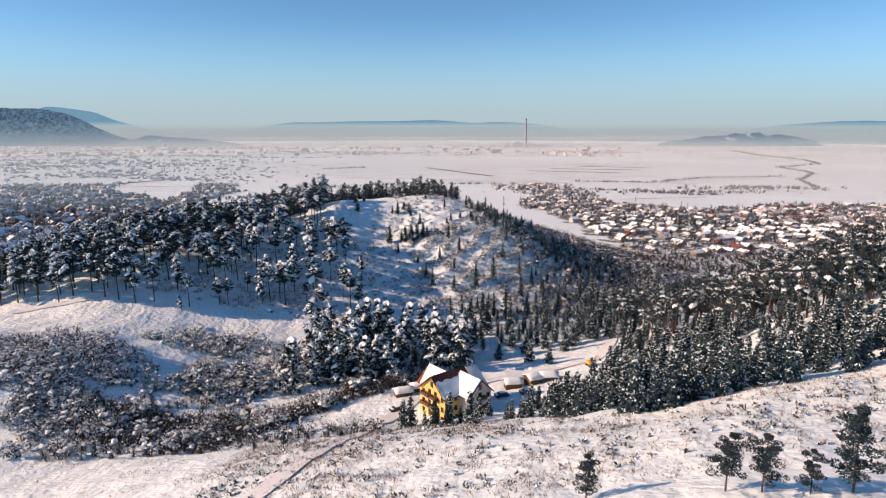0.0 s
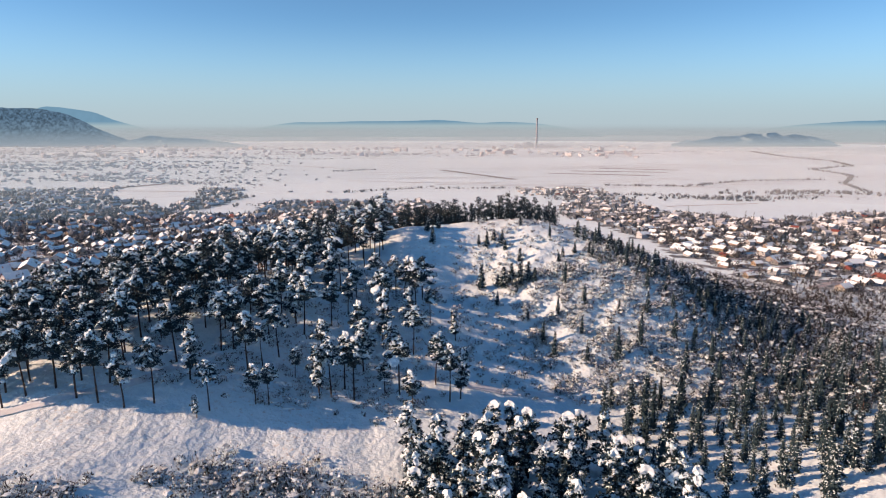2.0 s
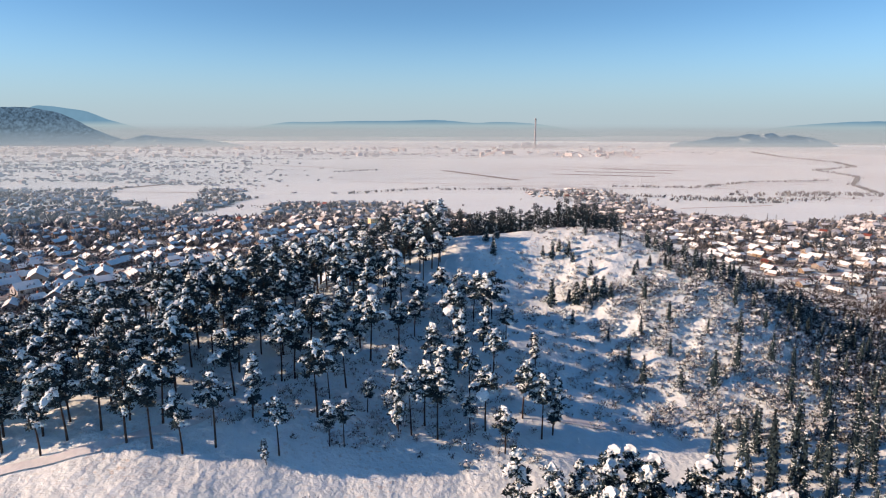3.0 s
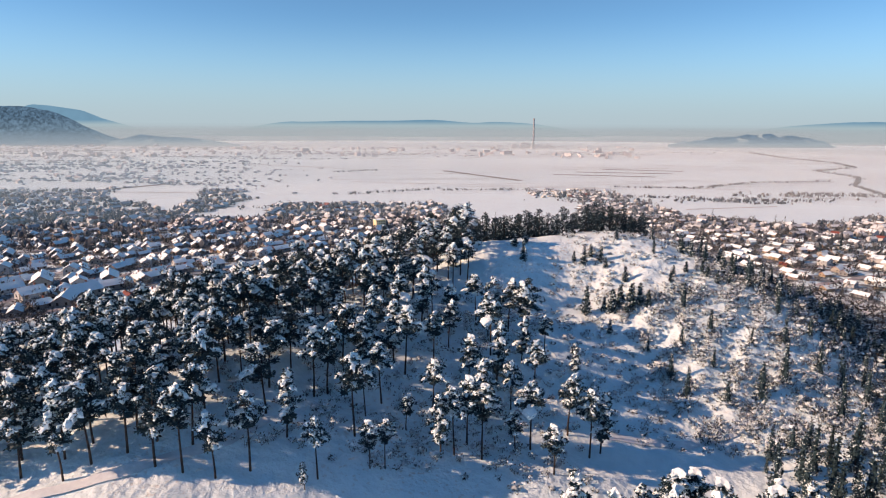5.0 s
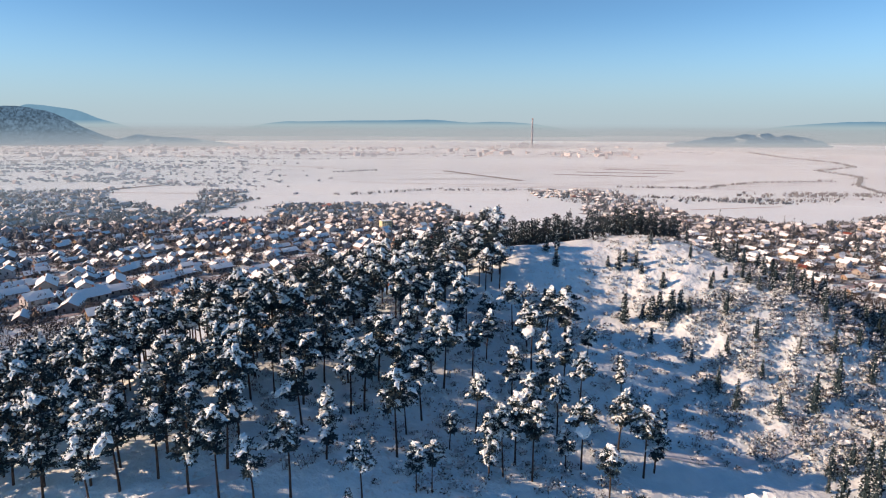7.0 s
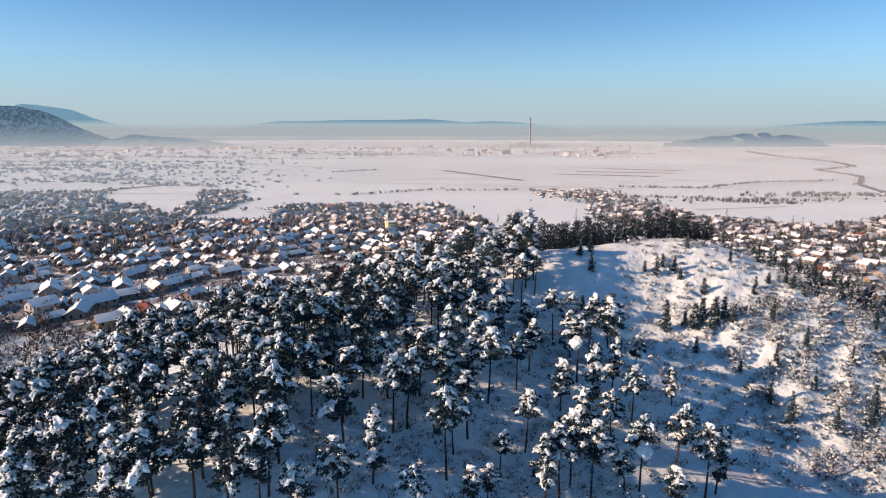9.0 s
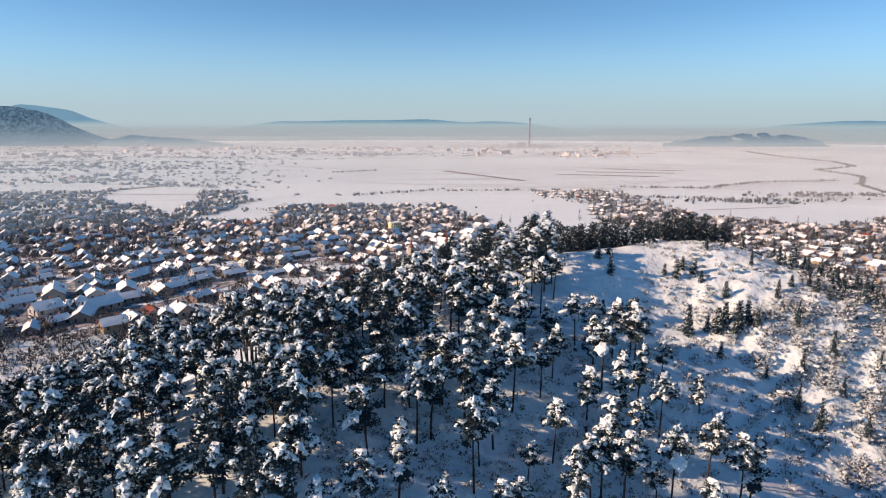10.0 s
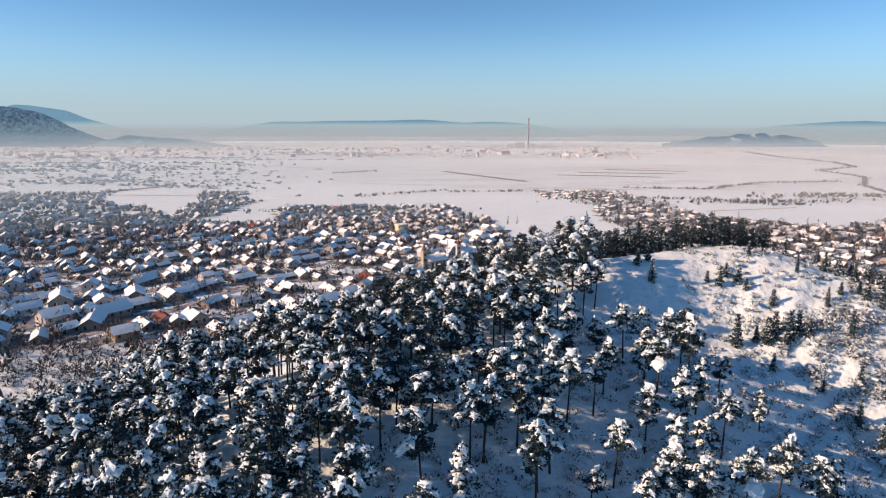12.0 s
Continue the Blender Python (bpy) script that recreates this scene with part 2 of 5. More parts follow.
for quad in (((399, 1872), (598, 1800)), ((301, 1772), (539, 1722)), ((228, 1696), (463, 1624)), ((-48, 1812), (122, 1520)), ((-710, 1292), (-629, 1420))):
    tagged(part("ploughed_field", ribbon(quad, 21, 0.5, 12), PLOUGH), "dark ploughed strip between snow-covered fields", "field", kind="structure")

FIELD_LINE = speckled("field_margin", (0.34, 0.34, 0.36), (0.56, 0.54, 0.54), 0.06, 0.9, per="")
for line in ([(-38, 2349), (680, 2603)], [(572, 2074), (753, 1982)], [(455, 1554), (572, 1487)], [(288, 1007), (444, 1051)], [(-685, 1273), (-500, 1255)], [(-56, 1402), (325, 1340)],
             [(-679, 2084), (-303, 1862)], [(-504, 2467), (7, 2744)], [(970, 2288), (1493, 2480)], [(371, 1409), (538, 1320)], [(566, 1198), (675, 1145)], [(-257, 1500), (-84, 1438)]):
    tagged(part("field_margin", ribbon(line, 5 if line[0][1] < 1700 else 9, 0.4, 16), FIELD_LINE), "grassy margin showing between snowy fields", "field", kind="structure")


# faint tracks, ditches and furrow ends over the plain
track_rng = np.random.default_rng(404)
for _ in range(34):
    y = track_rng.uniform(1380, 2900)
    x = track_rng.uniform(-0.26, 0.62) * y
    l, a = track_rng.uniform(120, 520), track_rng.choice([-0.16, 0.12, 0.3]) + track_rng.normal() * 0.05
    tagged(part("field_margin", ribbon([(x, y), (x + l * math.cos(a), y + l * math.sin(a))], 2.0 + y / 700, 0.35, 14), FIELD_LINE), "thin snowy ditch between wide white fields", "field", kind="structure")


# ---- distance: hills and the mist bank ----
# Emission only: the colour shifts with height to imitate haze.
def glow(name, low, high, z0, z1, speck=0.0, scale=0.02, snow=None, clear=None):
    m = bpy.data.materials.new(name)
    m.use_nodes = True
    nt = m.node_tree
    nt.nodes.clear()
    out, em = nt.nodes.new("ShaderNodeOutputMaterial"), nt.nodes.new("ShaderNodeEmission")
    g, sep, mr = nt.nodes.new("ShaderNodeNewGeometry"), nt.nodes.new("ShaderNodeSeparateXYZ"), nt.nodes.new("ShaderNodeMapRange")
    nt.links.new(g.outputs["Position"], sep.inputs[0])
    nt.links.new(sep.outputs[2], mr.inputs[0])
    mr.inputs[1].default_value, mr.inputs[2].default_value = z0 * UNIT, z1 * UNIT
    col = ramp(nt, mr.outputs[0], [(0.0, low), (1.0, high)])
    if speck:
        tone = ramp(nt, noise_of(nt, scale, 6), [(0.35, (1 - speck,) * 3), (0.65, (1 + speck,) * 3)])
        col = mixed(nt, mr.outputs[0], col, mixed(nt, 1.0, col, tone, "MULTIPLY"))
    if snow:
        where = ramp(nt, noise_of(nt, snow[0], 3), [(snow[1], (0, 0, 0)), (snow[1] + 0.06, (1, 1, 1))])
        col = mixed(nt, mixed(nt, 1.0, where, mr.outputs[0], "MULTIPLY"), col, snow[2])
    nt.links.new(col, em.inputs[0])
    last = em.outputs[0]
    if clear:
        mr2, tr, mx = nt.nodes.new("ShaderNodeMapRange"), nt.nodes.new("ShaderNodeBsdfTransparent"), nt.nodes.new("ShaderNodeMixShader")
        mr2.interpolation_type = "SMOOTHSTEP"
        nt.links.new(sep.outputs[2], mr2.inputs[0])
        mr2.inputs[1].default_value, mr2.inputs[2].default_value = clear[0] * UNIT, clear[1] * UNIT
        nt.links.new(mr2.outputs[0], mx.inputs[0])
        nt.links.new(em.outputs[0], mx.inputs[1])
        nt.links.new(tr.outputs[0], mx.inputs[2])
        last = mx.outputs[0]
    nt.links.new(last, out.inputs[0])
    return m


def far_hill(profile, depth, thick, mat, label, rough=4.0, seed=1, far=1.3):
    """A long hill: its crest runs through (bearing as a slope, height), with a front and a back."""
    rng = np.random.default_rng(seed)
    p = np.array(profile, dtype=float)
    out = depth * (far if depth > 3900 else 0.94)
    p[:, 1] = np.maximum(0, 130 + (p[:, 1] - 130) * out / depth)
    depth = out
    n = 160
    u = np.linspace(p[0, 0], p[-1, 0], n)
    h = np.interp(u, p[:, 0], p[:, 1])
    k = np.ones(7) / 7
    h = np.convolve(np.pad(h, 3, mode="edge"), k, "valid")
    h = h + rough * (np.convolve(rng.normal(size=n + 8), np.ones(9) / 9, "valid"))
    rows = []
    for f, q in ((-1.0, 0.0), (-0.72, 0.25), (-0.45, 0.55), (-0.2, 0.85), (0.0, 1.0), (0.4, 0.7), (1.0, 0.0)):
        d = depth + thick * f
        wob = 1 + 0.06 * rng.normal(size=n)
        rows.append(np.stack([-81 + d * u, np.full(n, 124 + d), np.maximum(h, 0) * q * (wob if 0 < q < 1 else 1) - 3], 1))
    t = []
    for r in range(len(rows) - 1):
        for i in range(n - 1):
            a = r * n + i
            t += [(a, a + 1, a + n + 1), (a, a + n + 1, a + n)]
    ob = part("backdrop", Geo().add(np.concatenate(rows), t), mat, smooth=True)
    return tagged(ob, label, "hills", kind="structure")


MIST = (0.46, 0.47, 0.52)
# glowing hill colours with haze painted in, palest at the foot
BLUE = glow("hazed_blue_hill_glow", (0.31, 0.36, 0.41), (0.14, 0.225, 0.33), 95, 132, 0.04)
WOODED = glow("hazed_wooded_hill_glow", (0.17, 0.21, 0.275), (0.07, 0.105, 0.165), 10, 150, 0.5, 0.07, (0.008, 0.64, (0.52, 0.47, 0.47)))
LOWHILL = glow("hazed_low_hill_glow", (0.25, 0.28, 0.335), (0.10, 0.14, 0.215), 10, 66, 0.15, 0.04, (0.012, 0.52, (0.50, 0.46, 0.47)))
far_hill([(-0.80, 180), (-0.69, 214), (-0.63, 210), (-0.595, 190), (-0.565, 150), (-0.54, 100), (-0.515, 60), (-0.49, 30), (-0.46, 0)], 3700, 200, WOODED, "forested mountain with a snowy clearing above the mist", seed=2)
far_hill([(-0.70, 120), (-0.62, 226), (-0.595, 222), (-0.54, 190), (-0.51, 140), (-0.48, 110), (-0.44, 60), (-0.40, 20)], 3950, 60, BLUE, "mountain ridge painted pale blue for haze", 2, 3)
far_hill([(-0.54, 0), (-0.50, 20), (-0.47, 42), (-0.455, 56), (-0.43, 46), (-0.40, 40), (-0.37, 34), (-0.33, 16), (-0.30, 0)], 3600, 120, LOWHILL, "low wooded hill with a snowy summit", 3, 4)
far_hill([(-0.34, 40), (-0.28, 95), (-0.25, 118), (-0.225, 131), (-0.20, 128), (-0.13, 134), (-0.09, 136), (-0.05, 138), (0.0, 145), (0.03, 136), (0.05, 126), (0.075, 124), (0.09, 131), (0.12, 130), (0.16, 118), (0.20, 95), (0.26, 40)], 4250, 60, BLUE, "long ridge on the horizon painted pale blue for haze", 2, 5)
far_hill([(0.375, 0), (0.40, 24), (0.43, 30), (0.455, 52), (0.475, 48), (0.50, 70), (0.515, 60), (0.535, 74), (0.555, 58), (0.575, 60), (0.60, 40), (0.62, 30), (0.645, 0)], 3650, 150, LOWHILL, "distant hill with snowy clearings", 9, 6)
far_hill([(0.44, 30), (0.52, 90), (0.57, 112), (0.60, 122), (0.66, 136), (0.70, 140), (0.76, 134), (0.85, 140)], 4000, 60, BLUE, "ridge with snow on top, paled for haze", 2, 7, 1.03)

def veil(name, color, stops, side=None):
    """Glowing stand-in for mist: cover goes by height, and across the plain."""
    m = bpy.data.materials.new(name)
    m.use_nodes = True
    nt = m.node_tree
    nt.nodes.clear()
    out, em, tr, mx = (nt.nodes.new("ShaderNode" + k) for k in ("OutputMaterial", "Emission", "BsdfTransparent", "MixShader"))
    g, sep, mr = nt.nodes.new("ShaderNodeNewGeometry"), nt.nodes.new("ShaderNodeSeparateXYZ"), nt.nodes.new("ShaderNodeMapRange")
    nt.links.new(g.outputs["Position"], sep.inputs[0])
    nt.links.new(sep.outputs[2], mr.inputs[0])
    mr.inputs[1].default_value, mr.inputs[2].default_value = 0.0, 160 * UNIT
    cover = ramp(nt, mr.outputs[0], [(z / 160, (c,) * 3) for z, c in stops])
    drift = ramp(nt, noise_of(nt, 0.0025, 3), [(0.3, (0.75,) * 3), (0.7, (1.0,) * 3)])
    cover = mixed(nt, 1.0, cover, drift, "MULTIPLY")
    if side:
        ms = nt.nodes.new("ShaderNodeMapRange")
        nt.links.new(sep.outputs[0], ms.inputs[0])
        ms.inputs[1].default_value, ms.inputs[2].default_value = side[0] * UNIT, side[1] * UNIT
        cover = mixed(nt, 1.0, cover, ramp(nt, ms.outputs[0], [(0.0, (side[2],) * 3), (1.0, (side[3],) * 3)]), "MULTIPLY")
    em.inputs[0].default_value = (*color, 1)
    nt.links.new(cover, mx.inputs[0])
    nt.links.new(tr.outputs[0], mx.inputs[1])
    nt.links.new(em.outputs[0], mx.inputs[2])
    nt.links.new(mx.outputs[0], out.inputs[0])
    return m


a = np.linspace(0, 2 * math.pi, 97)
# added glowing shells that tint everything behind them, in place of haze
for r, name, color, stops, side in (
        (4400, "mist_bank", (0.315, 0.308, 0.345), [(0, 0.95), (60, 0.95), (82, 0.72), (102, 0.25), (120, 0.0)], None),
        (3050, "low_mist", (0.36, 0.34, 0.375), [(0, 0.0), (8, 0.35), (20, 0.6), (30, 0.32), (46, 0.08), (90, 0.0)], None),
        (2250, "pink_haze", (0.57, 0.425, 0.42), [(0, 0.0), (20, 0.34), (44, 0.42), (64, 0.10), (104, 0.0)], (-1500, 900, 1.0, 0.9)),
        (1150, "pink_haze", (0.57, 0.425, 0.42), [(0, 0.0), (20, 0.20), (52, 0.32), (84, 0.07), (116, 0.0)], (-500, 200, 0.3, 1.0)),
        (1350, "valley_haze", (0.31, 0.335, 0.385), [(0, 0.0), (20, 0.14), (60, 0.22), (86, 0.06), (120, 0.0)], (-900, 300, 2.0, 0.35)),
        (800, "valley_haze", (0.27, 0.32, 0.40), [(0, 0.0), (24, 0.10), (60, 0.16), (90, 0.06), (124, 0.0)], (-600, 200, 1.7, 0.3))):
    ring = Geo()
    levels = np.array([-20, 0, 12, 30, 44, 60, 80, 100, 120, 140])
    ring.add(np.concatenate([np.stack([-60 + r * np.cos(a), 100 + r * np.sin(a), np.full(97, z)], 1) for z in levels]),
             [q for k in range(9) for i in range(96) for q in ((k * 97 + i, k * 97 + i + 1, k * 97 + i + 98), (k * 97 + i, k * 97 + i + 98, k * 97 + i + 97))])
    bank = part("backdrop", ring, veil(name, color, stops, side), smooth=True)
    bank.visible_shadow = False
    tagged(bank, "glowing see-through shell imitating thin winter mist over the plain", "mist", kind="structure")

# added glowing ring: paints haze low over the horizon, clearing upwards
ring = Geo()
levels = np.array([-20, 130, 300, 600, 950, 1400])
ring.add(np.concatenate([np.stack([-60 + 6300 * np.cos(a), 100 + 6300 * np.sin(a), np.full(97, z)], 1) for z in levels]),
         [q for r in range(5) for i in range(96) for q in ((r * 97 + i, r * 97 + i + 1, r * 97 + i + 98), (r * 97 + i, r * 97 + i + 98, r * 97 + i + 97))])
tagged(part("backdrop", ring, glow("horizon_haze_glow", (0.365, 0.40, 0.46), (0.32, 0.415, 0.53), 120, 700, clear=(60, 1150)), smooth=True),
       "glowing ring imitating pale haze low in the winter sky", "mist", kind="structure")


# ---- trees ----
def snow_cap(g, rng, at, ang, r, thick=0.36):
    """A pad of snow lying along a bough, bent down at its outer end, with smaller pads hanging off it."""
    v, t = ICO
    k = rng.uniform(-3, 3, 3)
    bulge = 1 + 0.45 * np.sin(v[:, 0] * 3.9 + k[0]) * np.sin(v[:, 1] * 4.3 + k[1]) + 0.24 * np.sin(v[:, 2] * 6 + v[:, 0] * 7 + k[2])
    w = v * bulge[:, None] * (rng.uniform(0.85, 1.15), rng.uniform(0.55, 0.85), thick)
    w[:, 2] -= 0.5 * np.maximum(w[:, 0], 0) ** 2 + 0.22 * w[:, 1] ** 2
    c, s = math.cos(ang), math.sin(ang)
    g.add(np.stack([w[:, 0] * c - w[:, 1] * s, w[:, 0] * s + w[:, 1] * c, w[:, 2]], 1) * r + np.asarray(at), t)
    for _ in range(int(rng.integers(1, 4))):
        b = ang + rng.uniform(-1.3, 1.3)
        d = rng.uniform(0.75, 1.15) * r
        lump(g, rng, np.asarray(at) + (math.cos(b) * d, math.sin(b) * d, -rng.uniform(0.25, 0.6) * r), r * rng.uniform(0.16, 0.34), rng.uniform(0.7, 1.2), 0.35, True)


def pine_meshes(seed, height=16.0, bare=0.5, spread=2.6, snowy=0.7, bark=BARK, needles=NEEDLES, fill=26, bulk=1.0, fine_=1.0):
    """Trunk, crown and snow of one pine, its foot at the origin."""
    rng = np.random.default_rng(seed)
    lean = rng.uniform(-0.06, 0.06, 2) * height
    up = np.linspace(0, 1, 7)
    path = np.stack([lean[0] * up ** 1.5 + 0.12 * np.sin(up * 5 + seed), lean[1] * up ** 1.5 + 0.1 * np.sin(up * 4), up * height * 0.97 - 0.4 * (up == 0)], 1)
    trunk, crown, snow = Geo(), Geo(), Geo()
    tube(trunk, path, 0.24 * (1 - up * 0.8) * height / 16, 6)
    axis = lambda f: np.array([np.interp(f, up, path[:, k]) for k in range(3)])
    for k in range(fill):
        g = (k + rng.uniform(0, 1)) / fill
        f = bare + (1 - bare) * g
        reach = spread * (0.40 + 0.80 * math.sin(math.pi * (0.25 + 0.70 * g))) * rng.uniform(0.2, 1.05)
        if g > 0.9:
            reach *= 0.3
        ang = k * 2.4 + rng.uniform(-0.7, 0.7)
        root = axis(f - 0.03)
        tip = axis(f) + np.array((math.cos(ang) * reach, math.sin(ang) * reach, rng.uniform(-0.5, 0.3) - 0.16 * reach))
        tube(trunk, [root, (root + tip) / 2 + (0, 0, 0.15), tip], [0.08, 0.05, 0.03], 3)
        r = rng.uniform(0.85, 1.5) * (1.0 - 0.35 * g) * bulk
        mid = root + (tip - root) * 0.5
        sprays(crown, rng, tip, r, int(38 * fine_), 0.62, 0.85 / fine_ ** 0.6, 0.19 / fine_ ** 0.75, 0.1)
        sprays(crown, rng, mid, r * 0.85, int(14 * fine_), 0.6, 0.85 / fine_ ** 0.6, 0.2 / fine_ ** 0.75, 0.1)
        if snowy > 0.2:
            lump(crown, rng, tip - (0, 0, 0.15 * r), r * 0.55, 0.55, 0.35, True)
        if rng.random() < snowy * (0.35 + 0.85 * g):
            snow_cap(snow, rng, tip + (0, 0, 0.32 * r), ang, r * rng.uniform(0.6, 1.2), rng.uniform(0.26, 0.42))
            if rng.random() < 0.5:
                snow_cap(snow, rng, mid + (0, 0, 0.4 * r), ang + rng.uniform(-0.6, 0.6), r * rng.uniform(0.3, 0.6))
            sprays(snow, rng, tip + (0, 0, 0.1 * r), r * 1.05, 10, 0.6, 0.42, 0.17, -0.15)
            sprays(crown, rng, tip + (0, 0, 0.5 * r), r * 0.9, 8, 0.6, 0.55, 0.13, 0.3)
        elif snowy > 0.03 and g > 0.2:
            sprays(snow, rng, tip + (0, 0, 0.25 * r), r, 6 if snowy > 0.4 else 2, 0.5, 0.4, 0.16, -0.1)
    if snowy > 0.8:
        top = axis(0.98)
        snow_cap(snow, rng, top + (0, 0, 0.1), rng.uniform(0, 6), rng.uniform(0.8, 1.2), 0.7)
    # a few dead stubs below the crown
    for k in range(6):
        f = bare * rng.uniform(0.4, 1.0)
        ang, l = rng.uniform(0, 6.28), rng.uniform(0.5, 1.4)
        p = axis(f)
        tube(trunk, [p, p + (math.cos(ang) * l, math.sin(ang) * l, 0.1)], [0.04, 0.015], 3)
    return trunk, crown, snow


def spruce_meshes(seed, height=12.0, spread=2.4, snowy=0.5, needles=NEEDLES_DARK, low=0.06, tiers=15):
    rng = np.random.default_rng(seed)
    trunk, crown, snow = Geo(), Geo(), Geo()
    up = np.linspace(0, 1, 5)
    tube(trunk, np.stack([0.05 * np.sin(up * 4), 0 * up, up * height - 0.4 * (up == 0)], 1), 0.17 * (1 - up * 0.92) * height / 12, 5)
    body = np.linspace(low + 0.03, 0.95, 6)
    tube(crown, np.stack([0 * body, 0 * body, body * height], 1), spread * 0.40 * (1 - body) ** 0.85 * rng.uniform(0.6, 1.3, 6) + 0.05, 6)
    for k in range(tiers):
        f = low + (0.97 - low) * k / (tiers - 1)
        reach = spread * (1 - f) ** 0.85 * rng.uniform(0.8, 1.15) + 0.18
        count = 7 if f < 0.6 else 5
        for j in range(count):
            ang = j * 2 * math.pi / count + k * 1.3 + rng.uniform(-0.3, 0.3)
            r = reach * rng.uniform(0.6, 1.1)
            z = f * height + rng.uniform(-0.2, 0.2)
            for s in (0.45, 0.85):
                at = np.array((math.cos(ang) * r * s, math.sin(ang) * r * s, z - 0.28 * r * s))
                sprays(crown, rng, at, 0.26 * r + 0.18, 4, 0.45, 0.5 + 0.14 * r, 0.21, -0.25)
            if rng.random() < snowy:
                s = rng.uniform(0.5, 0.95)
                sprays(snow, rng, (math.cos(ang) * r * s, math.sin(ang) * r * s, z - 0.28 * r * s + 0.16), 0.26 * r + 0.16, 7, 0.35, 0.30 + 0.08 * r, 0.10, -0.15)
    if snowy > 0.3:
        lump(snow, rng, (0, 0, height * 0.97), 0.3, 1.2, 0.2, True)
    return trunk, crown, snow


def tree_thing(name, meshes, bark, needles, label, group, category="tree"):
    root = tagged(new(name), label, category, group)
    part("trunk", meshes[0], bark, root, smooth=True)
    part("crown", meshes[1], needles, root)
    if meshes[2].count:
        tagged(part("snow", meshes[2], SNOW, root), "white snow lying on the boughs", kind="stuff")
    return root



class Planter:
    """Plants the first made tree of each kind, then copies of it."""

    def __init__(self, trees):
        self.trees, self.first = trees, [None] * len(trees)

    def put(self, k, x, y, size=1.0, turn=0.0, tall=1.0, sink=0.15):
        k %= len(self.trees)
        m = Matrix.Translation((x, y, gz(x, y) - sink)) @ pose(0, 0, 0, 0, 0, turn)
        if self.first[k]:
            a, b = self.first[k]
            return copy_thing(self.trees[k], m @ Matrix.Diagonal((size / a, size / a, size * tall / b, 1)))
        self.first[k] = (size, size * tall)
        self.trees[k].matrix_basis = m @ Matrix.Diagonal((size, size, size * tall, 1))
        return self.trees[k]


def scatter(rng, n, inside, gap, box_, taken, tries=40000):
    """Up to n places in a region, no two nearer than their gap."""
    out = []
    x0, x1, y0, y1 = box_
    held = np.full((len(taken) + n, 2), 1e9)
    if taken:
        held[:len(taken)] = taken
    k = len(taken)
    for _ in range(tries):
        if len(out) >= n:
            break
        x, y = rng.uniform(x0, x1), rng.uniform(y0, y1)
        p = inside(x, y)
        if p <= 0 or rng.random() > p:
            continue
        g = min(gap / math.sqrt(max(p, 0.12)), gap * 1.9)
        if k == 0 or np.min((held[:k, 0] - x) ** 2 + (held[:k, 1] - y) ** 2) > g * g:
            held[k] = (x, y)
            k += 1
            taken.append((x, y))
            out.append((x, y))
    return out


rng = np.random.default_rng(7)
taken = []

# pines of the hill: heavy snow in the open, less inside the grove
heavy = [tree_thing("pine_tree", pine_meshes(10 + i, 16, (0.50, 0.60, 0.30, 0.64)[i], (2.3, 2.6, 1.9, 2.5)[i], 1.05, fill=(22, 20, 24, 18)[i], bulk=1.08), BARK, NEEDLES,
                    "tall pine with a bare trunk and snow-laden crown", "pines on the hill") for i in range(4)]
grove_meshes = [pine_meshes(30 + i, 17, (0.50, 0.56, 0.46, 0.60)[i], (3.4, 3.0, 3.5, 3.2)[i], (0.90, 0.72, 0.50, 0.82)[i], fill=(23, 21, 24, 19)[i], bulk=1.18) for i in range(4)]
grove = [tree_thing("pine_tree", grove_meshes[i], BARK, NEEDLES,
                    "dark green pine with snow clumps in its crown", "pines on the hill") for i in range(4)]
dark_meshes = [pine_meshes(50 + i, 13, (0.1, 0.16)[i], (2.4, 2.2)[i], 0.1, fill=16, bulk=1.25) for i in range(2)]
heavy_p, grove_p = Planter(heavy), Planter(grove)

# single pines that stand out at the front of the slope: place and height
LONE = [(-118, 231, 15), (-112, 234, 18), (-107, 244, 16), (-99, 235, 14), (-101, 232, 6), (-92, 265, 14), (-82, 254, 9), (-76, 260, 15), (-89, 240, 12), (-86, 241, 12),
        (-74, 247, 16), (-71, 248, 17), (-68, 252, 17), (-65, 248, 19), (-57, 252, 10), (-53, 254, 18), (-43, 260, 17), (-39, 254, 18), (-36, 256, 16), (-50, 270, 16),
        (-37, 279, 10), (-45, 283, 13), (-52, 279, 14), (-104, 259, 18), (-101, 261, 19), (-94, 266, 18), (-86, 274, 18), (-83, 271, 19), (-146, 229, 15)]
for i, (x, y, h) in enumerate(LONE):
    taken.append((x, y))
    heavy_p.put(i + (2 if h < 11 else 0), x, y, h / 16.5 * (1.25 if h < 11 else 1), rng.uniform(0, 360), 1.0 if h > 11 else 0.85)


def grove_density(x, y):
    front = 230 + 0.2 * (x + 125) * (x > -125) if x < -88 else 241 + 0.11 * (x + 88)
    if y < front or x < -215 or y > 352:
        return 0
    edge = -44 + 0.10 * (y - 290)
    if x > edge:
        return 0
    if x < -150 and y > 310 - 0.5 * (-150 - x):
        return 0
    if y > 300 and x > -64:
        return 0
    if x > -88:
        return 0.45 if y < 285 else (0.6 if y < 300 else 0.62)
    return 1.0 if (y > 258 or x < -124) else 0.45


fir_meshes = [spruce_meshes(70 + i, 12, (2.7, 3.1, 2.4)[i], (0.42, 0.55, 0.34)[i], tiers=12) for i in range(3)]
back_rows = Geo()
bare_snow = np.random.default_rng(77)


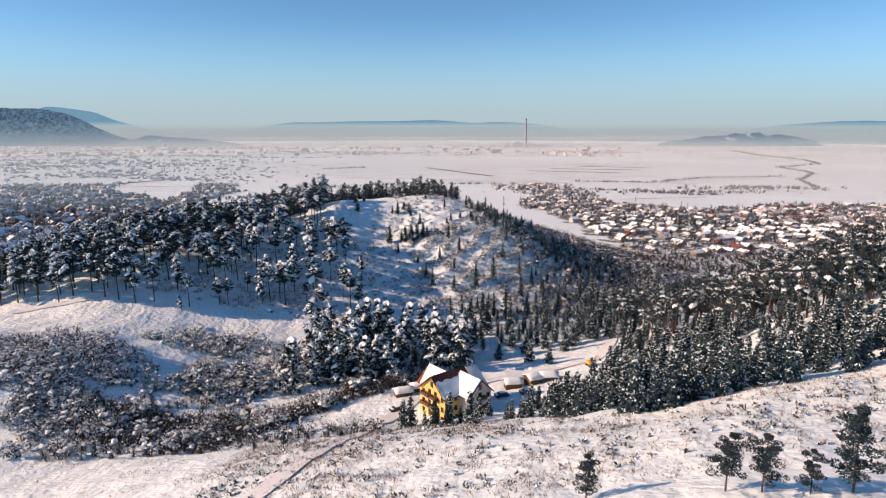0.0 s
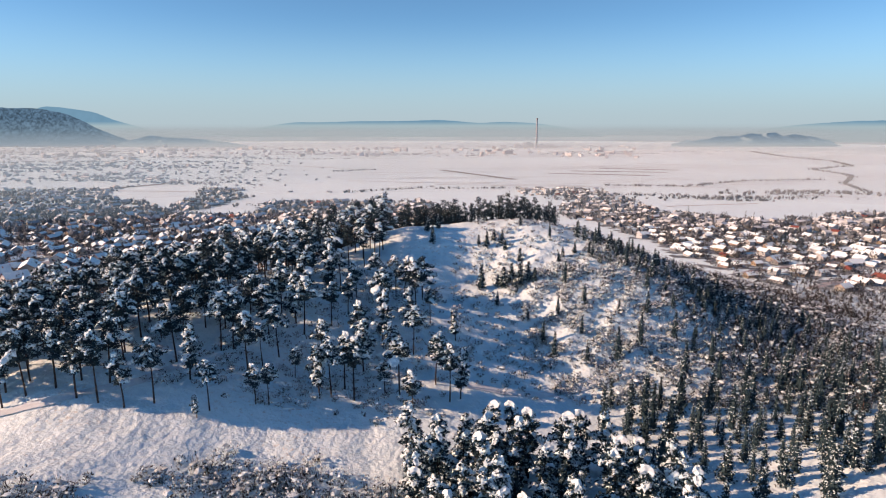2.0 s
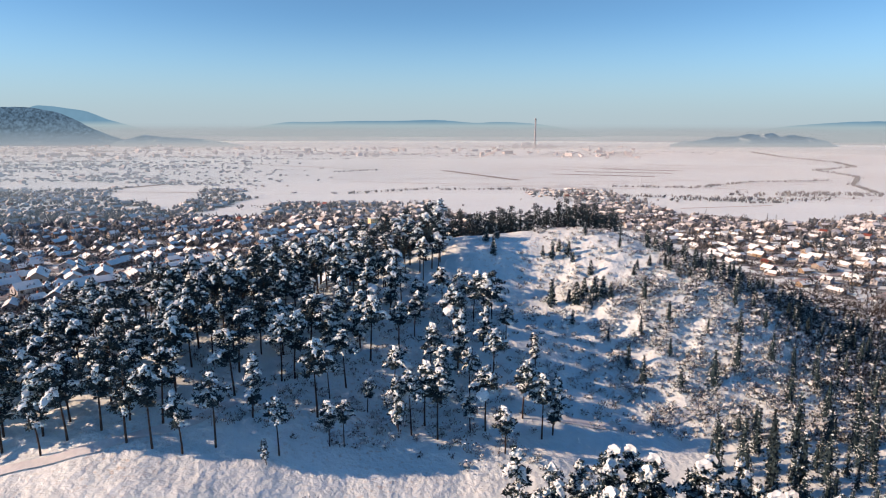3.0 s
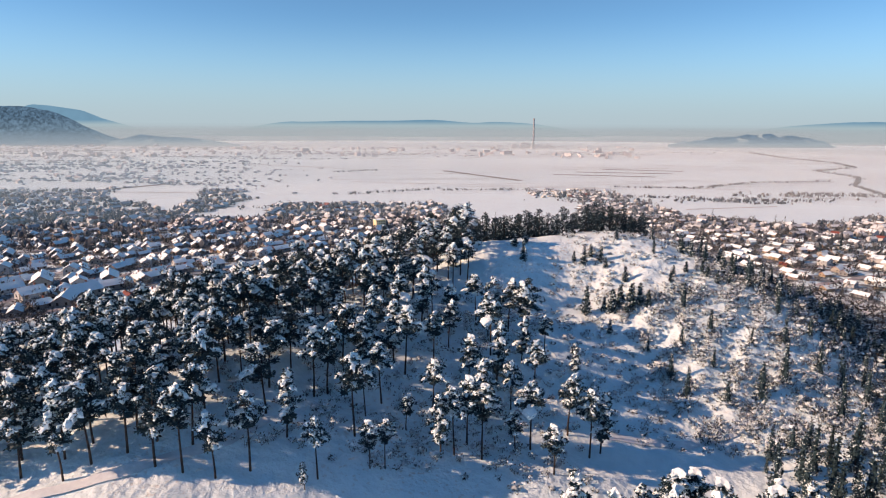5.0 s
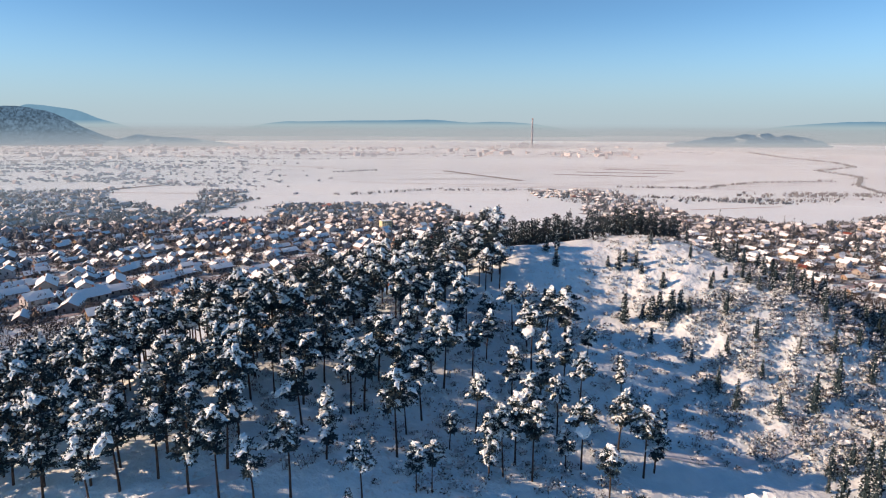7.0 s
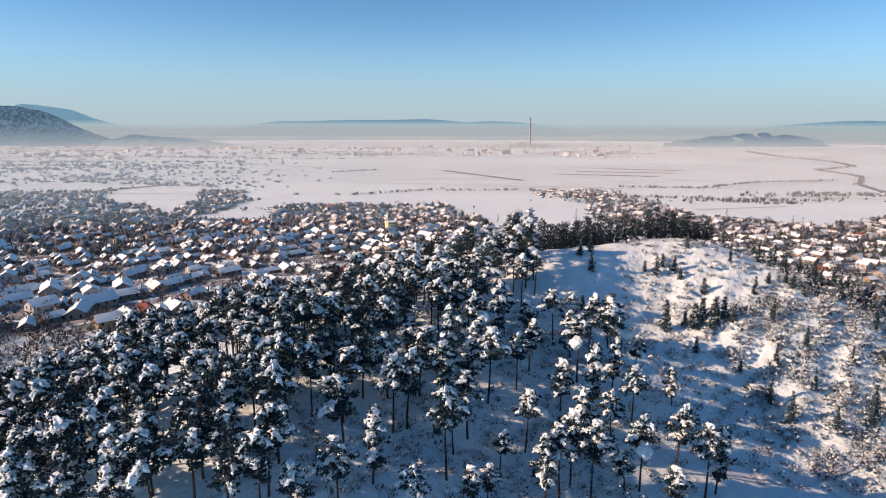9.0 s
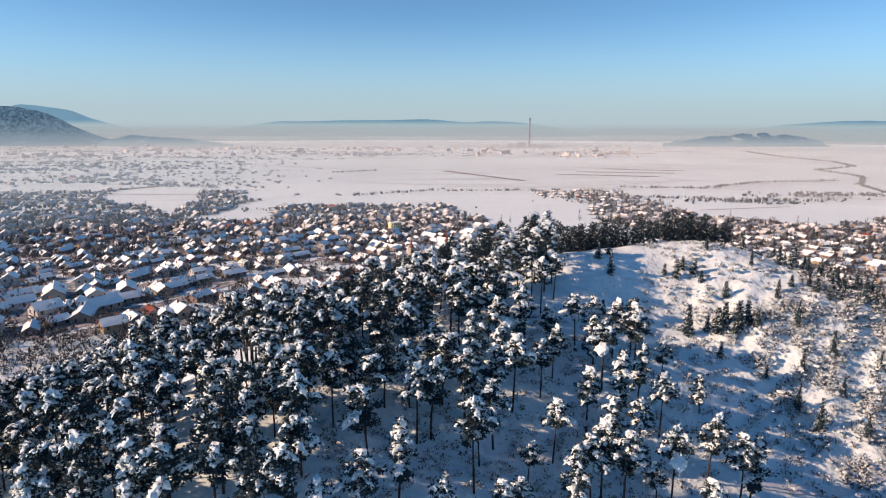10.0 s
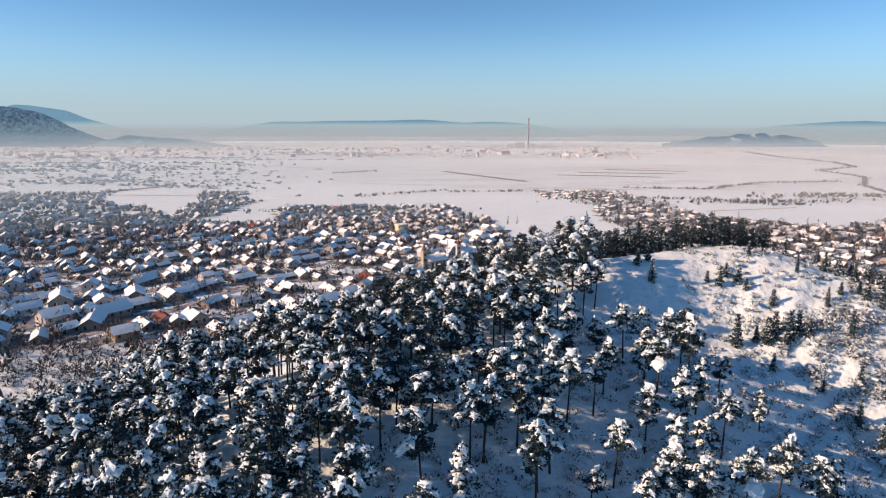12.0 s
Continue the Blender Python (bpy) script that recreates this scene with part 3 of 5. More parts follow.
def join_tree(geo, planter_meshes, k, x, y, size, turn, tall):
    for slot, g in enumerate(planter_meshes[k % len(planter_meshes)]):
        v, t, m = g.arrays()
        if slot == 1:
            t = t[rng.random(len(t)) < (0.5 if planter_meshes is grove_meshes or planter_meshes is dark_meshes else 0.75)]
        if slot == 2 and bare_snow.random() < (0.15 if x > -95 else 0.35):
            continue
        geo.put((v, t, np.full(len(t), slot)), (x, y, gz(x, y) - 0.15), radians(turn), size, tall)


for x, y in scatter(rng, 290, grove_density, 5.0, (-215, -35, 230, 352), taken):
    k, size, turn, tall = int(rng.integers(4)), rng.uniform(0.82, 1.12), rng.uniform(0, 360), rng.uniform(0.9, 1.1)
    if y > 298:
        join_tree(back_rows, grove_meshes, k, x, y, size, turn, tall)
    else:
        (heavy_p if (x > -92 and rng.random() < 0.75) else grove_p).put(k, x, y, size, turn, tall)


# a knot of tall pines left of the summit
for x, y in scatter(rng, 10, lambda x, y: ((x + 75) / 12) ** 2 + ((y - 325) / 15) ** 2 < 1, 3.6, (-90, -60, 308, 342), taken):
    join_tree(back_rows, grove_meshes, int(rng.integers(4)), x, y, rng.uniform(0.85, 1.0), rng.uniform(0, 360), rng.uniform(0.85, 1.0))


def crest_density(x, y):
    return 1.0 if abs(y - (360 + 0.13 * (x + 40))) < 8 and -92 < x < 9 else 0


for x, y in scatter(rng, 150, crest_density, 2.8, (-92, 22, 345, 386), taken):
    join_tree(back_rows, dark_meshes, int(rng.integers(2)), x, y, (0.5 if x > -35 else 0.68) + 0.45 * rng.random(), rng.uniform(0, 360), rng.uniform(0.75, 1.05))
tagged(part("pine_rows", back_rows, [BARK, NEEDLES, SNOW]), "dark pines along the crest and behind the summit", "trees", kind="stuff")

# firs and spruces
fir = [tree_thing("spruce_tree", fir_meshes[i], BARK, NEEDLES_DARK,
                  "conical dark spruce with snow on its branches", "spruces in the valley") for i in range(3)]
snowfir = [tree_thing("spruce_tree", pine_meshes(80 + i, 14, 0.12, (2.4, 2.1)[i], 0.95, needles=NEEDLES_DARK, fill=24), BARK, NEEDLES_DARK,
                      "full tree bent under thick white snow", "spruces in the valley") for i in range(2)]
young_meshes = [spruce_meshes(90 + i, 7, (1.9, 1.6, 2.1)[i], (0.60, 0.70, 0.50)[i], low=0.02, tiers=12) for i in range(3)]
young = [tree_thing("young_spruce", young_meshes[i], BARK, NEEDLES_DARK,
                    "young dark green conifer dusted with snow", "young conifers") for i in range(3)]
fir_p, snowfir_p, young_p = Planter(fir), Planter(snowfir), Planter(young)

# small firs near the summit and on the slope
for x, y, h in [(-19, 310, 10), (-13, 310, 11), (-16, 312, 9), (-10, 311, 8), (-27, 311, 10), (-12, 321, 7), (4, 321, 5), (-24, 329, 7), (-18, 330, 7), (-21, 332, 6), (-22, 301, 5),
                (-45, 328, 7), (-51, 314, 6), (-5, 282, 8), (20, 265, 8), (15, 264, 7), (5, 257, 4), (-8, 287, 7), (9, 323, 5), (15, 320, 6), (-47, 335, 7), (-43, 338, 6), (-15, 308, 6), (-8, 309, 6), (-21, 312, 6), (2, 318, 4), (-17, 327, 5), (-27, 331, 5)]:
    taken.append((x, y))
    if y > 298:
        young_p.put(int(rng.integers(3)), x, y, h / 8.5, rng.uniform(0, 360), rng.uniform(0.9, 1.2))
    else:
        fir_p.put(int(rng.integers(3)), x, y, h / 11, rng.uniform(0, 360))


def valley_density(x, y):
    if -48 < x < 8 and 190 + 0.1 * x < y < 232:
        return 1.0
    if 0 < x < 75 and 222 < y < 262:
        return 0.6
    return 0


for x, y in scatter(rng, 105, valley_density, 4.2, (-50, 78, 185, 264), taken):
    if x < 8 and y < 234 and rng.random() < 0.75:
        snowfir_p.put(int(rng.integers(2)), x, y, rng.uniform(0.9, 1.3), rng.uniform(0, 360))
    else:
        fir_p.put(int(rng.integers(3)), x, y, rng.uniform(0.55, 1.0), rng.uniform(0, 360), rng.uniform(0.95, 1.2))


def flank_density(x, y):
    if 30 < x < 150 and 255 < y < 350 and y < 345 - 0.25 * (x - 30):
        return 0.35 + 0.4 * (x > 60)
    if -14 < x < 60 and 275 < y < 350:
        return 0.22
    return 0


for x, y in scatter(rng, 168, flank_density, 4.6, (-14, 150, 250, 352), taken):
    s = rng.uniform(0.35, 0.7) if y > 285 else rng.uniform(0.6, 1.15)
    fir_p.put(int(rng.integers(3)), x, y, s, rng.uniform(0, 360), rng.uniform(0.9, 1.2))

# the denser stand in the dip behind the guesthouse and up the shaded flank
stand = Geo()


def stand_density(x, y):
    if 6 < x < 84 and 226 < y < 262:
        return 0.45
    return 0.35 if 40 < x < 150 and 262 <= y < 340 - 0.2 * (x - 30) else 0


for x, y in scatter(rng, 105, stand_density, 3.4, (0, 150, 220, 340), taken):
    join_tree(stand, fir_meshes, int(rng.integers(3)), x, y, (0.6 + 0.85 * rng.random() ** 1.4) if y < 275 else rng.uniform(0.3, 0.65), rng.uniform(0, 360), rng.uniform(0.8, 1.2))
for x, y in scatter(rng, 60, lambda x, y: 1.0 if abs(y - (330 - 0.28 * (x - 20))) < 14 else 0, 2.6, (12, 96, 296, 346), taken):
    join_tree(stand, young_meshes, int(rng.integers(3)), x, y, rng.uniform(0.5, 1.05), rng.uniform(0, 360), rng.uniform(0.9, 1.25))
tagged(part("spruce_stand", stand, [BARK, NEEDLES_DARK, SNOW]), "dense dark spruces in the shaded dip", "trees", kind="stuff")

# the pine wood on the near ridge and its belt of young conifers
wood_meshes = [pine_meshes(110 + i, 17, (0.44, 0.50, 0.38)[i], (2.6, 2.4, 2.8)[i], (0.20, 0.10, 0.16)[i], bark=BARK_RED, fill=17) for i in range(3)]
wood = [tree_thing("pine_tree", wood_meshes[i], BARK_RED, NEEDLES,
                   "tall pine with a reddish trunk in a dense wood", "pine wood on the ridge") for i in range(3)]
wood_p = Planter(wood)


def edge_y(x):
    """Lower edge of the young belt."""
    return np.interp(x, [-14, 2, 22, 34, 42, 60, 82, 140, 220], [146, 140, 134, 110, 106, 110, 112, 108, 100])


def wood_density(x, y):
    e = np.interp(x, [66, 74, 84, 100, 140, 220], [232, 200, 165, 136, 120, 114])
    return 1.0 if x > 66 and e < y < 250 - 0.3 * (x - 60) else 0


def belt_density(x, y):
    top = np.interp(x, [-14, 22, 45, 60, 70, 84, 100, 220], [149, 146, 172, 196, 214, 206, 192, 176])
    return 1.0 if edge_y(x) < y < top else 0


wood_places = sorted(scatter(rng, 480, wood_density, 2.7, (64, 190, 112, 250), taken), key=lambda p: p[1] + 0.3 * p[0])
wood_rest = Geo()
wood_arrays = [[g.arrays() for g in m] for m in wood_meshes]
for i, (x, y) in enumerate(wood_places):
    k, size, turn, tall = int(rng.integers(3)), rng.uniform(0.8, 1.1), rng.uniform(0, 360), rng.uniform(0.9, 1.1)
    if i < 40:
        wood_p.put(k, x, y, size, turn, tall)
        continue
    for slot, (v, t, m) in enumerate(wood_arrays[k]):
        if slot == 1:
            t = t[rng.random(len(t)) < 0.38]
        wood_rest.put((v, t, np.full(len(t), slot)), (x, y, gz(x, y) - 0.15), radians(turn), size, tall)
tagged(part("pine_wood", wood_rest, [BARK_RED, NEEDLES, SNOW]), "dense pine wood with reddish trunks and dark crowns", "trees", kind="stuff")
undergrowth = Geo()
belt_places = sorted(scatter(rng, 560, belt_density, 2.2, (-14, 190, 98, 216), taken), key=lambda p: p[1] + 0.2 * abs(p[0] - 40))
for i, (x, y) in enumerate(belt_places):
    if i >= 210 or wood_density(x, y) > 0:
        join_tree(undergrowth, young_meshes, int(rng.integers(3)), x, y, rng.uniform(0.6, 1.15), rng.uniform(0, 360), 1.1)
        continue
    young_p.put(int(rng.integers(3)), x, y, (0.55 + 0.75 * rng.random()) * (0.6 if x < 24 else 1.0), rng.uniform(0, 360), rng.uniform(1.0, 1.3))

tagged(part("undergrowth", undergrowth, [BARK, NEEDLES_DARK, SNOW]), "young conifers growing under the pine wood", "trees", kind="stuff")

# pines standing alone on the near slope
near = [tree_thing("pine_tree", pine_meshes(130 + i, 12, (0.3, 0.2)[i], (3.0, 2.6)[i], 0.0, bark=BARK_RED, fill=30, bulk=0.85, fine_=3.2), BARK_RED, NEEDLES,
                   "small open pine with dark needles on a snowy slope", "pines on the near slope") for i in range(2)]
near_p = Planter(near)
for x, y, h in ((17, 67, 5.5), (31, 62, 6.6), (34.5, 61, 6.6), (39, 60, 4.8), (43.5, 60, 9.0)):
    near_p.put(int(h) % 2, x, y, h / 10.6, rng.uniform(0, 360))


# ---- brush and thickets ----
def bush(g, rng, at, r, tall, n, frost):
    """Bare stems fanned out from a foot, with twigs; slot 1 is frosted."""
    a = rng.uniform(0, 2 * math.pi, n)
    out = rng.uniform(0.1, 1.0, n) * r
    foot = np.asarray(at) + rng.normal(size=(n, 3)) * (0.25 * r, 0.25 * r, 0)
    tip = np.asarray(at) + np.stack([np.cos(a) * out, np.sin(a) * out, tall * rng.uniform(0.4, 1.0, n)], 1)
    side = np.stack([-np.sin(a), np.cos(a), np.zeros(n)], 1) * (0.05 + 0.03 * tall)
    v = np.stack([foot - side * 0.5, foot + side * 0.5, tip + side * 0.25], 1).reshape(-1, 3)
    g.add(v, np.arange(n)[:, None] * 3 + (0, 1, 2), 0)
    sprays(g, rng, np.asarray(at) + (0, 0, tall * 0.55), r, n, tall / r * 0.5, 0.6, 0.14, 0.5, 0)
    if frost:
        sprays(g, rng, np.asarray(at) + (0, 0, tall * 0.7), r * 0.95, int(n * frost * 0.6), tall / r * 0.42, 0.45, 0.2, 0.1, 1)
        for _ in range(int(rng.random() < frost * 0.6) + int(rng.random() < frost * 0.3)):
            b, d = rng.uniform(0, 6.28), rng.uniform(0.0, 0.7) * r
            lump(g, rng, np.asarray(at) + (math.cos(b) * d, math.sin(b) * d, tall * rng.uniform(0.4, 0.8)), r * rng.uniform(0.22, 0.45), rng.uniform(0.35, 0.6), 0.4, True, 1)


def uneven(x, y):
    return 0.5 + 0.30 * math.sin(x / 5.3 + 1.9 * math.sin(y / 6.1)) * math.sin(y / 4.7 + 1.3 * math.sin(x / 7.7)) + 0.22 * math.sin(x / 2.3 + y / 3.1) * math.sin(y / 1.9 - x / 4.1)


def brush_density(x, y):
    z = 0.0
    if -38 < x < -2 and 262 < y < 330:
        z = 0.10
    if -16 + 0.25 * (300 - y) < x < 125 and 262 < y < 352:
        n = math.sin(x / 3.4 + 1.7 * math.sin(y / 5)) * math.sin(y / 3.1 + 1.1 * math.sin(x / 4.3)) + 0.35 * math.sin(x / 1.7 - y / 2.1) + 0.25 * smooth_step(30, 80, x)
        z = 1.0 if n > 0.0 else 0.12 + 0.2 * smooth_step(-5, 25, x)
        if (x + 6) ** 2 + (y - 336) ** 2 < 22 ** 2 or (y > 318 and x < 8):
            z = 0.06
    if x < -40 and 240 < y < 310:
        z = 0.10
    return z


brush = Geo()
for x, y in scatter(rng, 4500, brush_density, 0.92, (-130, 122, 240, 352), []):
    shady = smooth_step(22, 60, x + 0.5 * (y - 310))
    s = 0.55 + 0.9 * rng.random() ** 1.5
    bush(brush, rng, (x, y, gz(x, y) - 0.1), 1.7 * s, (1.5 + 0.8 * shady) * s * rng.uniform(0.8, 1.3), 15, rng.uniform(0.7, 2.8) * (1 - 0.55 * shady))
for x, y in scatter(rng, 480, lambda x, y: (0.25 + 0.75 * (uneven(x * 0.9, y * 0.9) > 0.5)) * (y < edge_y(x) - 3), 0.9, (-42, 78, 74, 140), []):
    bush(brush, rng, (x, y, gz(x, y) - 0.05), rng.uniform(0.35, 0.9), rng.uniform(0.3, 0.8), 8, rng.uniform(0.6, 2.2))
tagged(part("brush", brush, [TWIG, FROST]), "frosted bare shrubs scattered over the snowy hillsides", "shrubs", kind="stuff")

# thickets along the stream, scrub on the meadow mounds and the hill's far flank
def soft(d, n):
    """Full inside, thinning out unevenly towards d = 1."""
    return max(0.0, min(1.0, (1.25 - d) * 1.6 + (n - 0.5) * 1.5))


def thicket_density(x, y):
    n, d = uneven(x, y), 0.0
    if -118 < x < -4:
        mid = np.interp(x, [-118, -100, -80, -57, -31, -8], [160, 158, 154, 153, 176, 190])
        d = soft(abs(y - mid) / np.interp(x, [-118, -70, -50, -30, -4], [9, 10, 9, 6, 4]), n)
    d = max(d, 0.9 * soft(math.hypot((x + 118) / 25, (y - 180) / 17), n), 0.85 * soft(math.hypot((x + 66) / 15, (y - 188) / 15), n),
            0.5 * soft(math.hypot((x + 78) / 24, (y - 213) / 9), n), 0.55 * soft(math.hypot((x + 44) / 18, (y - 205) / 12), n))
    if -110 < x < -15 and 138 < y < 150:
        d = max(d, 0.12)
    return d


thicket = Geo()
for x, y in scatter(rng, 420, lambda x, y: 0.4 + 0.5 * uneven(x, y), 1.7, (-310, -204, 322, 405), []):
    bush(thicket, rng, (x, y, gz(x, y)), rng.uniform(0.8, 2.0), rng.uniform(1.0, 3.4), 18, 0.4)
for x, y in scatter(rng, 3600, thicket_density, 0.95, (-142, 10, 134, 232), []):
    s, n = rng.uniform(0.45, 1.25), uneven(x * 0.7 + 30, y * 0.7)
    stream = y < 168 and x > -100 or (x > -45 and y < 192)
    tall = (3.6 if stream else 2.6) * s * (0.6 + 0.8 * n)
    frost = rng.uniform(0.0, 0.7) if stream and n < 0.6 else rng.uniform(0.6, 2.6)
    bush(thicket, rng, (x, y, gz(x, y) - 0.1), rng.uniform(1.4, 2.6) * s, tall, 20, frost * 1.1)
# the dark scrub on the shaded far flank and in the dip beyond it
for n, where, box_, tall in ((900, lambda x, y: smooth_step(-12, 14, (y - 338) + 0.32 * (x - 20)) * (y < 372), (20, 150, 296, 372), 2.6),
                             (650, lambda x, y: 0.3 + 0.7 * uneven(x, y), (105, 270, 352, 408), 4.2)):
    for x, y in scatter(rng, n, where, 1.5, box_, []):
        s = 0.5 + 0.8 * rng.random()
        bush(thicket, rng, (x, y, gz(x, y) - 0.1), 2.0 * s, tall * s, 20, rng.uniform(0.0, 0.5))
tagged(part("thicket", thicket, [TWIG, FROST]), "leafless thicket with patches of frost and snow", "shrubs", kind="stuff")

# snow-laden little trees standing in the scrub
for x, y, h in ((-62, 184, 10), (-58, 180, 8), (-74, 178, 8), (-70, 175, 7), (-52, 190, 9), (-48, 197, 10), (-67, 192, 6), (-84, 168, 5), (-98, 160, 4), (-40, 186, 9), (-56, 168, 6)):
    snowfir_p.put(int(h) % 2, x, y, h / 14, rng.uniform(0, 360))
for x, y, h in ((-80, 146, 3.5), (-59, 139, 3.2), (-38, 137, 3.6), (-44, 134, 2.4), (-66, 152, 4), (-50, 150, 4.5), (-92, 150, 3), (-72, 143, 2.6), (12, 150, 5), (24, 158, 6), (30, 204, 8), (36, 200, 7), (44, 214, 9),
                (48, 220, 10), (38, 222, 9), (30, 216, 8), (56, 226, 10), (26, 225, 9), (20, 212, 7)):
    young_p.put(int(h * 3) % 3, x, y, h / 7, rng.uniform(0, 360))


# grass heads and small weeds through the snow on the near slope
def weed_density(x, y):
    n = uneven(x * 0.8, y * 0.8)
    if -45 < x < 80 and 70 < y < 142 and y < edge_y(x):
        return max(0.0, min(1.0, (n - 0.25) * 2.2)) * (1.0 if x < 8 else max(0.6, 1.0 - (x - 8) / 40))
    if -130 < x < -40 and 95 < y < 148:
        return max(0.0, (n - 0.45) * 0.8)
    return 0


def tuft(g, rng, at, tall):
    n = int(rng.integers(4, 9))
    a, out = rng.uniform(0, 6.28, n), rng.uniform(0.2, 1.3, n) * tall
    foot = np.asarray(at) + rng.normal(size=(n, 3)) * (0.5 * tall, 0.5 * tall, 0)
    tip = foot + np.stack([np.cos(a) * out, np.sin(a) * out, tall * rng.uniform(0.4, 1.0, n)], 1)
    side = np.stack([-np.sin(a), np.cos(a), np.zeros(n)], 1) * rng.uniform(0.03, 0.085, n)[:, None]
    g.add(np.stack([foot - side, foot + side, tip], 1).reshape(-1, 3), np.arange(n)[:, None] * 3 + (0, 1, 2), int(rng.random() < 0.25))


weeds = Geo()
for x, y in scatter(rng, 12000, weed_density, 0.25, (-130, 80, 70, 148), []):
    tuft(weeds, rng, (x, y, gz(x, y)), 0.18 + 0.75 * rng.random() ** 2)
DRY = speckled("dry_grass", (0.13, 0.10, 0.075), (0.32, 0.24, 0.18), 1.0, 0.9, vary=0.4)
tagged(part("weeds", weeds, [DRY, FROST]), "dry brown weeds poking through the snow", "grass", kind="stuff")


# ---- village ----
ROOF_RED = speckled("red_roof_tiles", (0.13, 0.045, 0.04), (0.24, 0.085, 0.07), 1.5, 0.8, per="")
ROOF_DARK = speckled("dark_red_sheet_roof", (0.07, 0.03, 0.03), (0.14, 0.055, 0.05), 1.2, 0.6, per="")
WOOD = speckled("brown_timber", (0.07, 0.04, 0.025), (0.17, 0.10, 0.06), 3.0, 0.8, 0.02, per="")
DARK_GLASS, nt, b = material("window_glass", 0.12)
b.inputs["Base Color"].default_value = (0.02, 0.025, 0.03, 1)
b.inputs["Specular IOR Level"].default_value = 0.5
WALLS = [plain("cream_plaster", (0.35, 0.34, 0.30)), plain("white_plaster", (0.45, 0.48, 0.49)), plain("ochre_plaster", (0.30, 0.25, 0.18)),
         plain("pink_plaster", (0.28, 0.23, 0.21)), plain("grey_plaster", (0.20, 0.215, 0.225)), plain("yellow_plaster", (0.66, 0.50, 0.18))]
BRICK = speckled("brick_chimney", (0.22, 0.09, 0.06), (0.36, 0.17, 0.11), 6.0, 0.9, per="")


def gable(g, l, w, h, top, m=0):
    """Walls with two gables; the ridge runs along x."""
    a, b = l / 2, w / 2
    v = [(-a, -b, -1.5), (a, -b, -1.5), (a, b, -1.5), (-a, b, -1.5), (-a, -b, h), (a, -b, h), (a, b, h), (-a, b, h), (-a, 0, h + top), (a, 0, h + top)]
    return g.add(v, [(0, 1, 5), (0, 5, 4), (2, 3, 7), (2, 7, 6), (1, 2, 6), (1, 6, 5), (5, 6, 9), (3, 0, 4), (3, 4, 7), (7, 4, 8)], m)


def roof_pair(g, l, w, h, top, over=0.5, thick=0.18, lift=0.0, m=0, x0=None, x1=None, low=1.0):
    """Two roof slopes with an overhang; low: how far down they reach."""
    x0, x1 = (-l / 2 - over, l / 2 + over) if x0 is None else (x0, x1)
    k = (w / 2 + over) / (w / 2) * low
    e, ez = w / 2 * k, h + top - top * k + lift
    slab(g, (x0, -e, ez), (x1, -e, ez), (x1, 0, h + top + lift), (x0, 0, h + top + lift), thick, m)
    slab(g, (x1, e, ez), (x0, e, ez), (x0, 0, h + top + lift), (x1, 0, h + top + lift), thick, m)
    return g


def wavy_snow(g, l, w, h, top, over, seed, lift=0.10, thick=0.15, m=0):
    """Snow on a gable roof: soft, uneven, rounded at the eaves."""
    rng = np.random.default_rng(seed)
    n, k = 5, 5
    u = np.linspace(-l / 2 - over - 0.1, l / 2 + over + 0.1, n)
    s = np.linspace(-1, 1, k)
    half = w / 2 + over + 0.1
    top_v, low_v = [], []
    for a in s:
        for x in u:
            y = a * half
            z = h + top - top * abs(y) / (w / 2)
            bump = thick * (0.75 + 0.4 * rng.random()) * (0.45 if abs(a) == 1 or x in (u[0], u[-1]) else 1.0) + (-0.12 if a == 0 else 0)
            top_v.append((x, y, z + lift + bump))
            low_v.append((x, y, z + lift - 0.02))
    t = []
    for r in range(k - 1):
        for i in range(n - 1):
            p = r * n + i
            t += [(p, p + 1, p + n + 1), (p, p + n + 1, p + n)]
    q = n * k
    rim = [i for i in range(n)] + [r * n + n - 1 for r in range(1, k)] + [(k - 1) * n + i for i in range(n - 2, -1, -1)] + [r * n for r in range(k - 2, 0, -1)]
    for i, p in enumerate(rim):
        o = rim[(i + 1) % len(rim)]
        t += [(p + q, o + q, o), (p + q, o, p)]
    return g.add(top_v + low_v, t, m)


def house_geos(seed, l, w, h, top):
    walls, roof, snow, stack = Geo(), Geo(), Geo(), Geo()
    top *= 0.85
    gable(walls, l, w, h, top)
    roof_pair(roof, l, w, h, top)
    wavy_snow(snow, l, w, h, top, 0.45, seed, 0.06, 0.12)
    box(stack, l * 0.2, l * 0.2 + 0.6, 0.4, 1.0, h + top * 0.5, h + top + 0.9)
    panes = []
    for x in np.linspace(-l / 2 + 1.6, l / 2 - 1.6, max(2, int(l / 3.4))):
        for side in (-1, 1):
            g = Geo()
            y = side * (w / 2 + 0.02)
            box(g, x - 0.5, x + 0.5, y - 0.05, y + 0.05, h - 1.9, h - 0.6)
            panes.append(g)
    for x in (-l / 2 - 0.02, l / 2 + 0.02):
        for y in (-w * 0.22, w * 0.22):
            g = Geo()
            box(g, x - 0.05, x + 0.05, y - 0.45, y + 0.45, h - 1.9, h - 0.6)
            panes.append(g)
    return walls, roof, snow, stack, panes


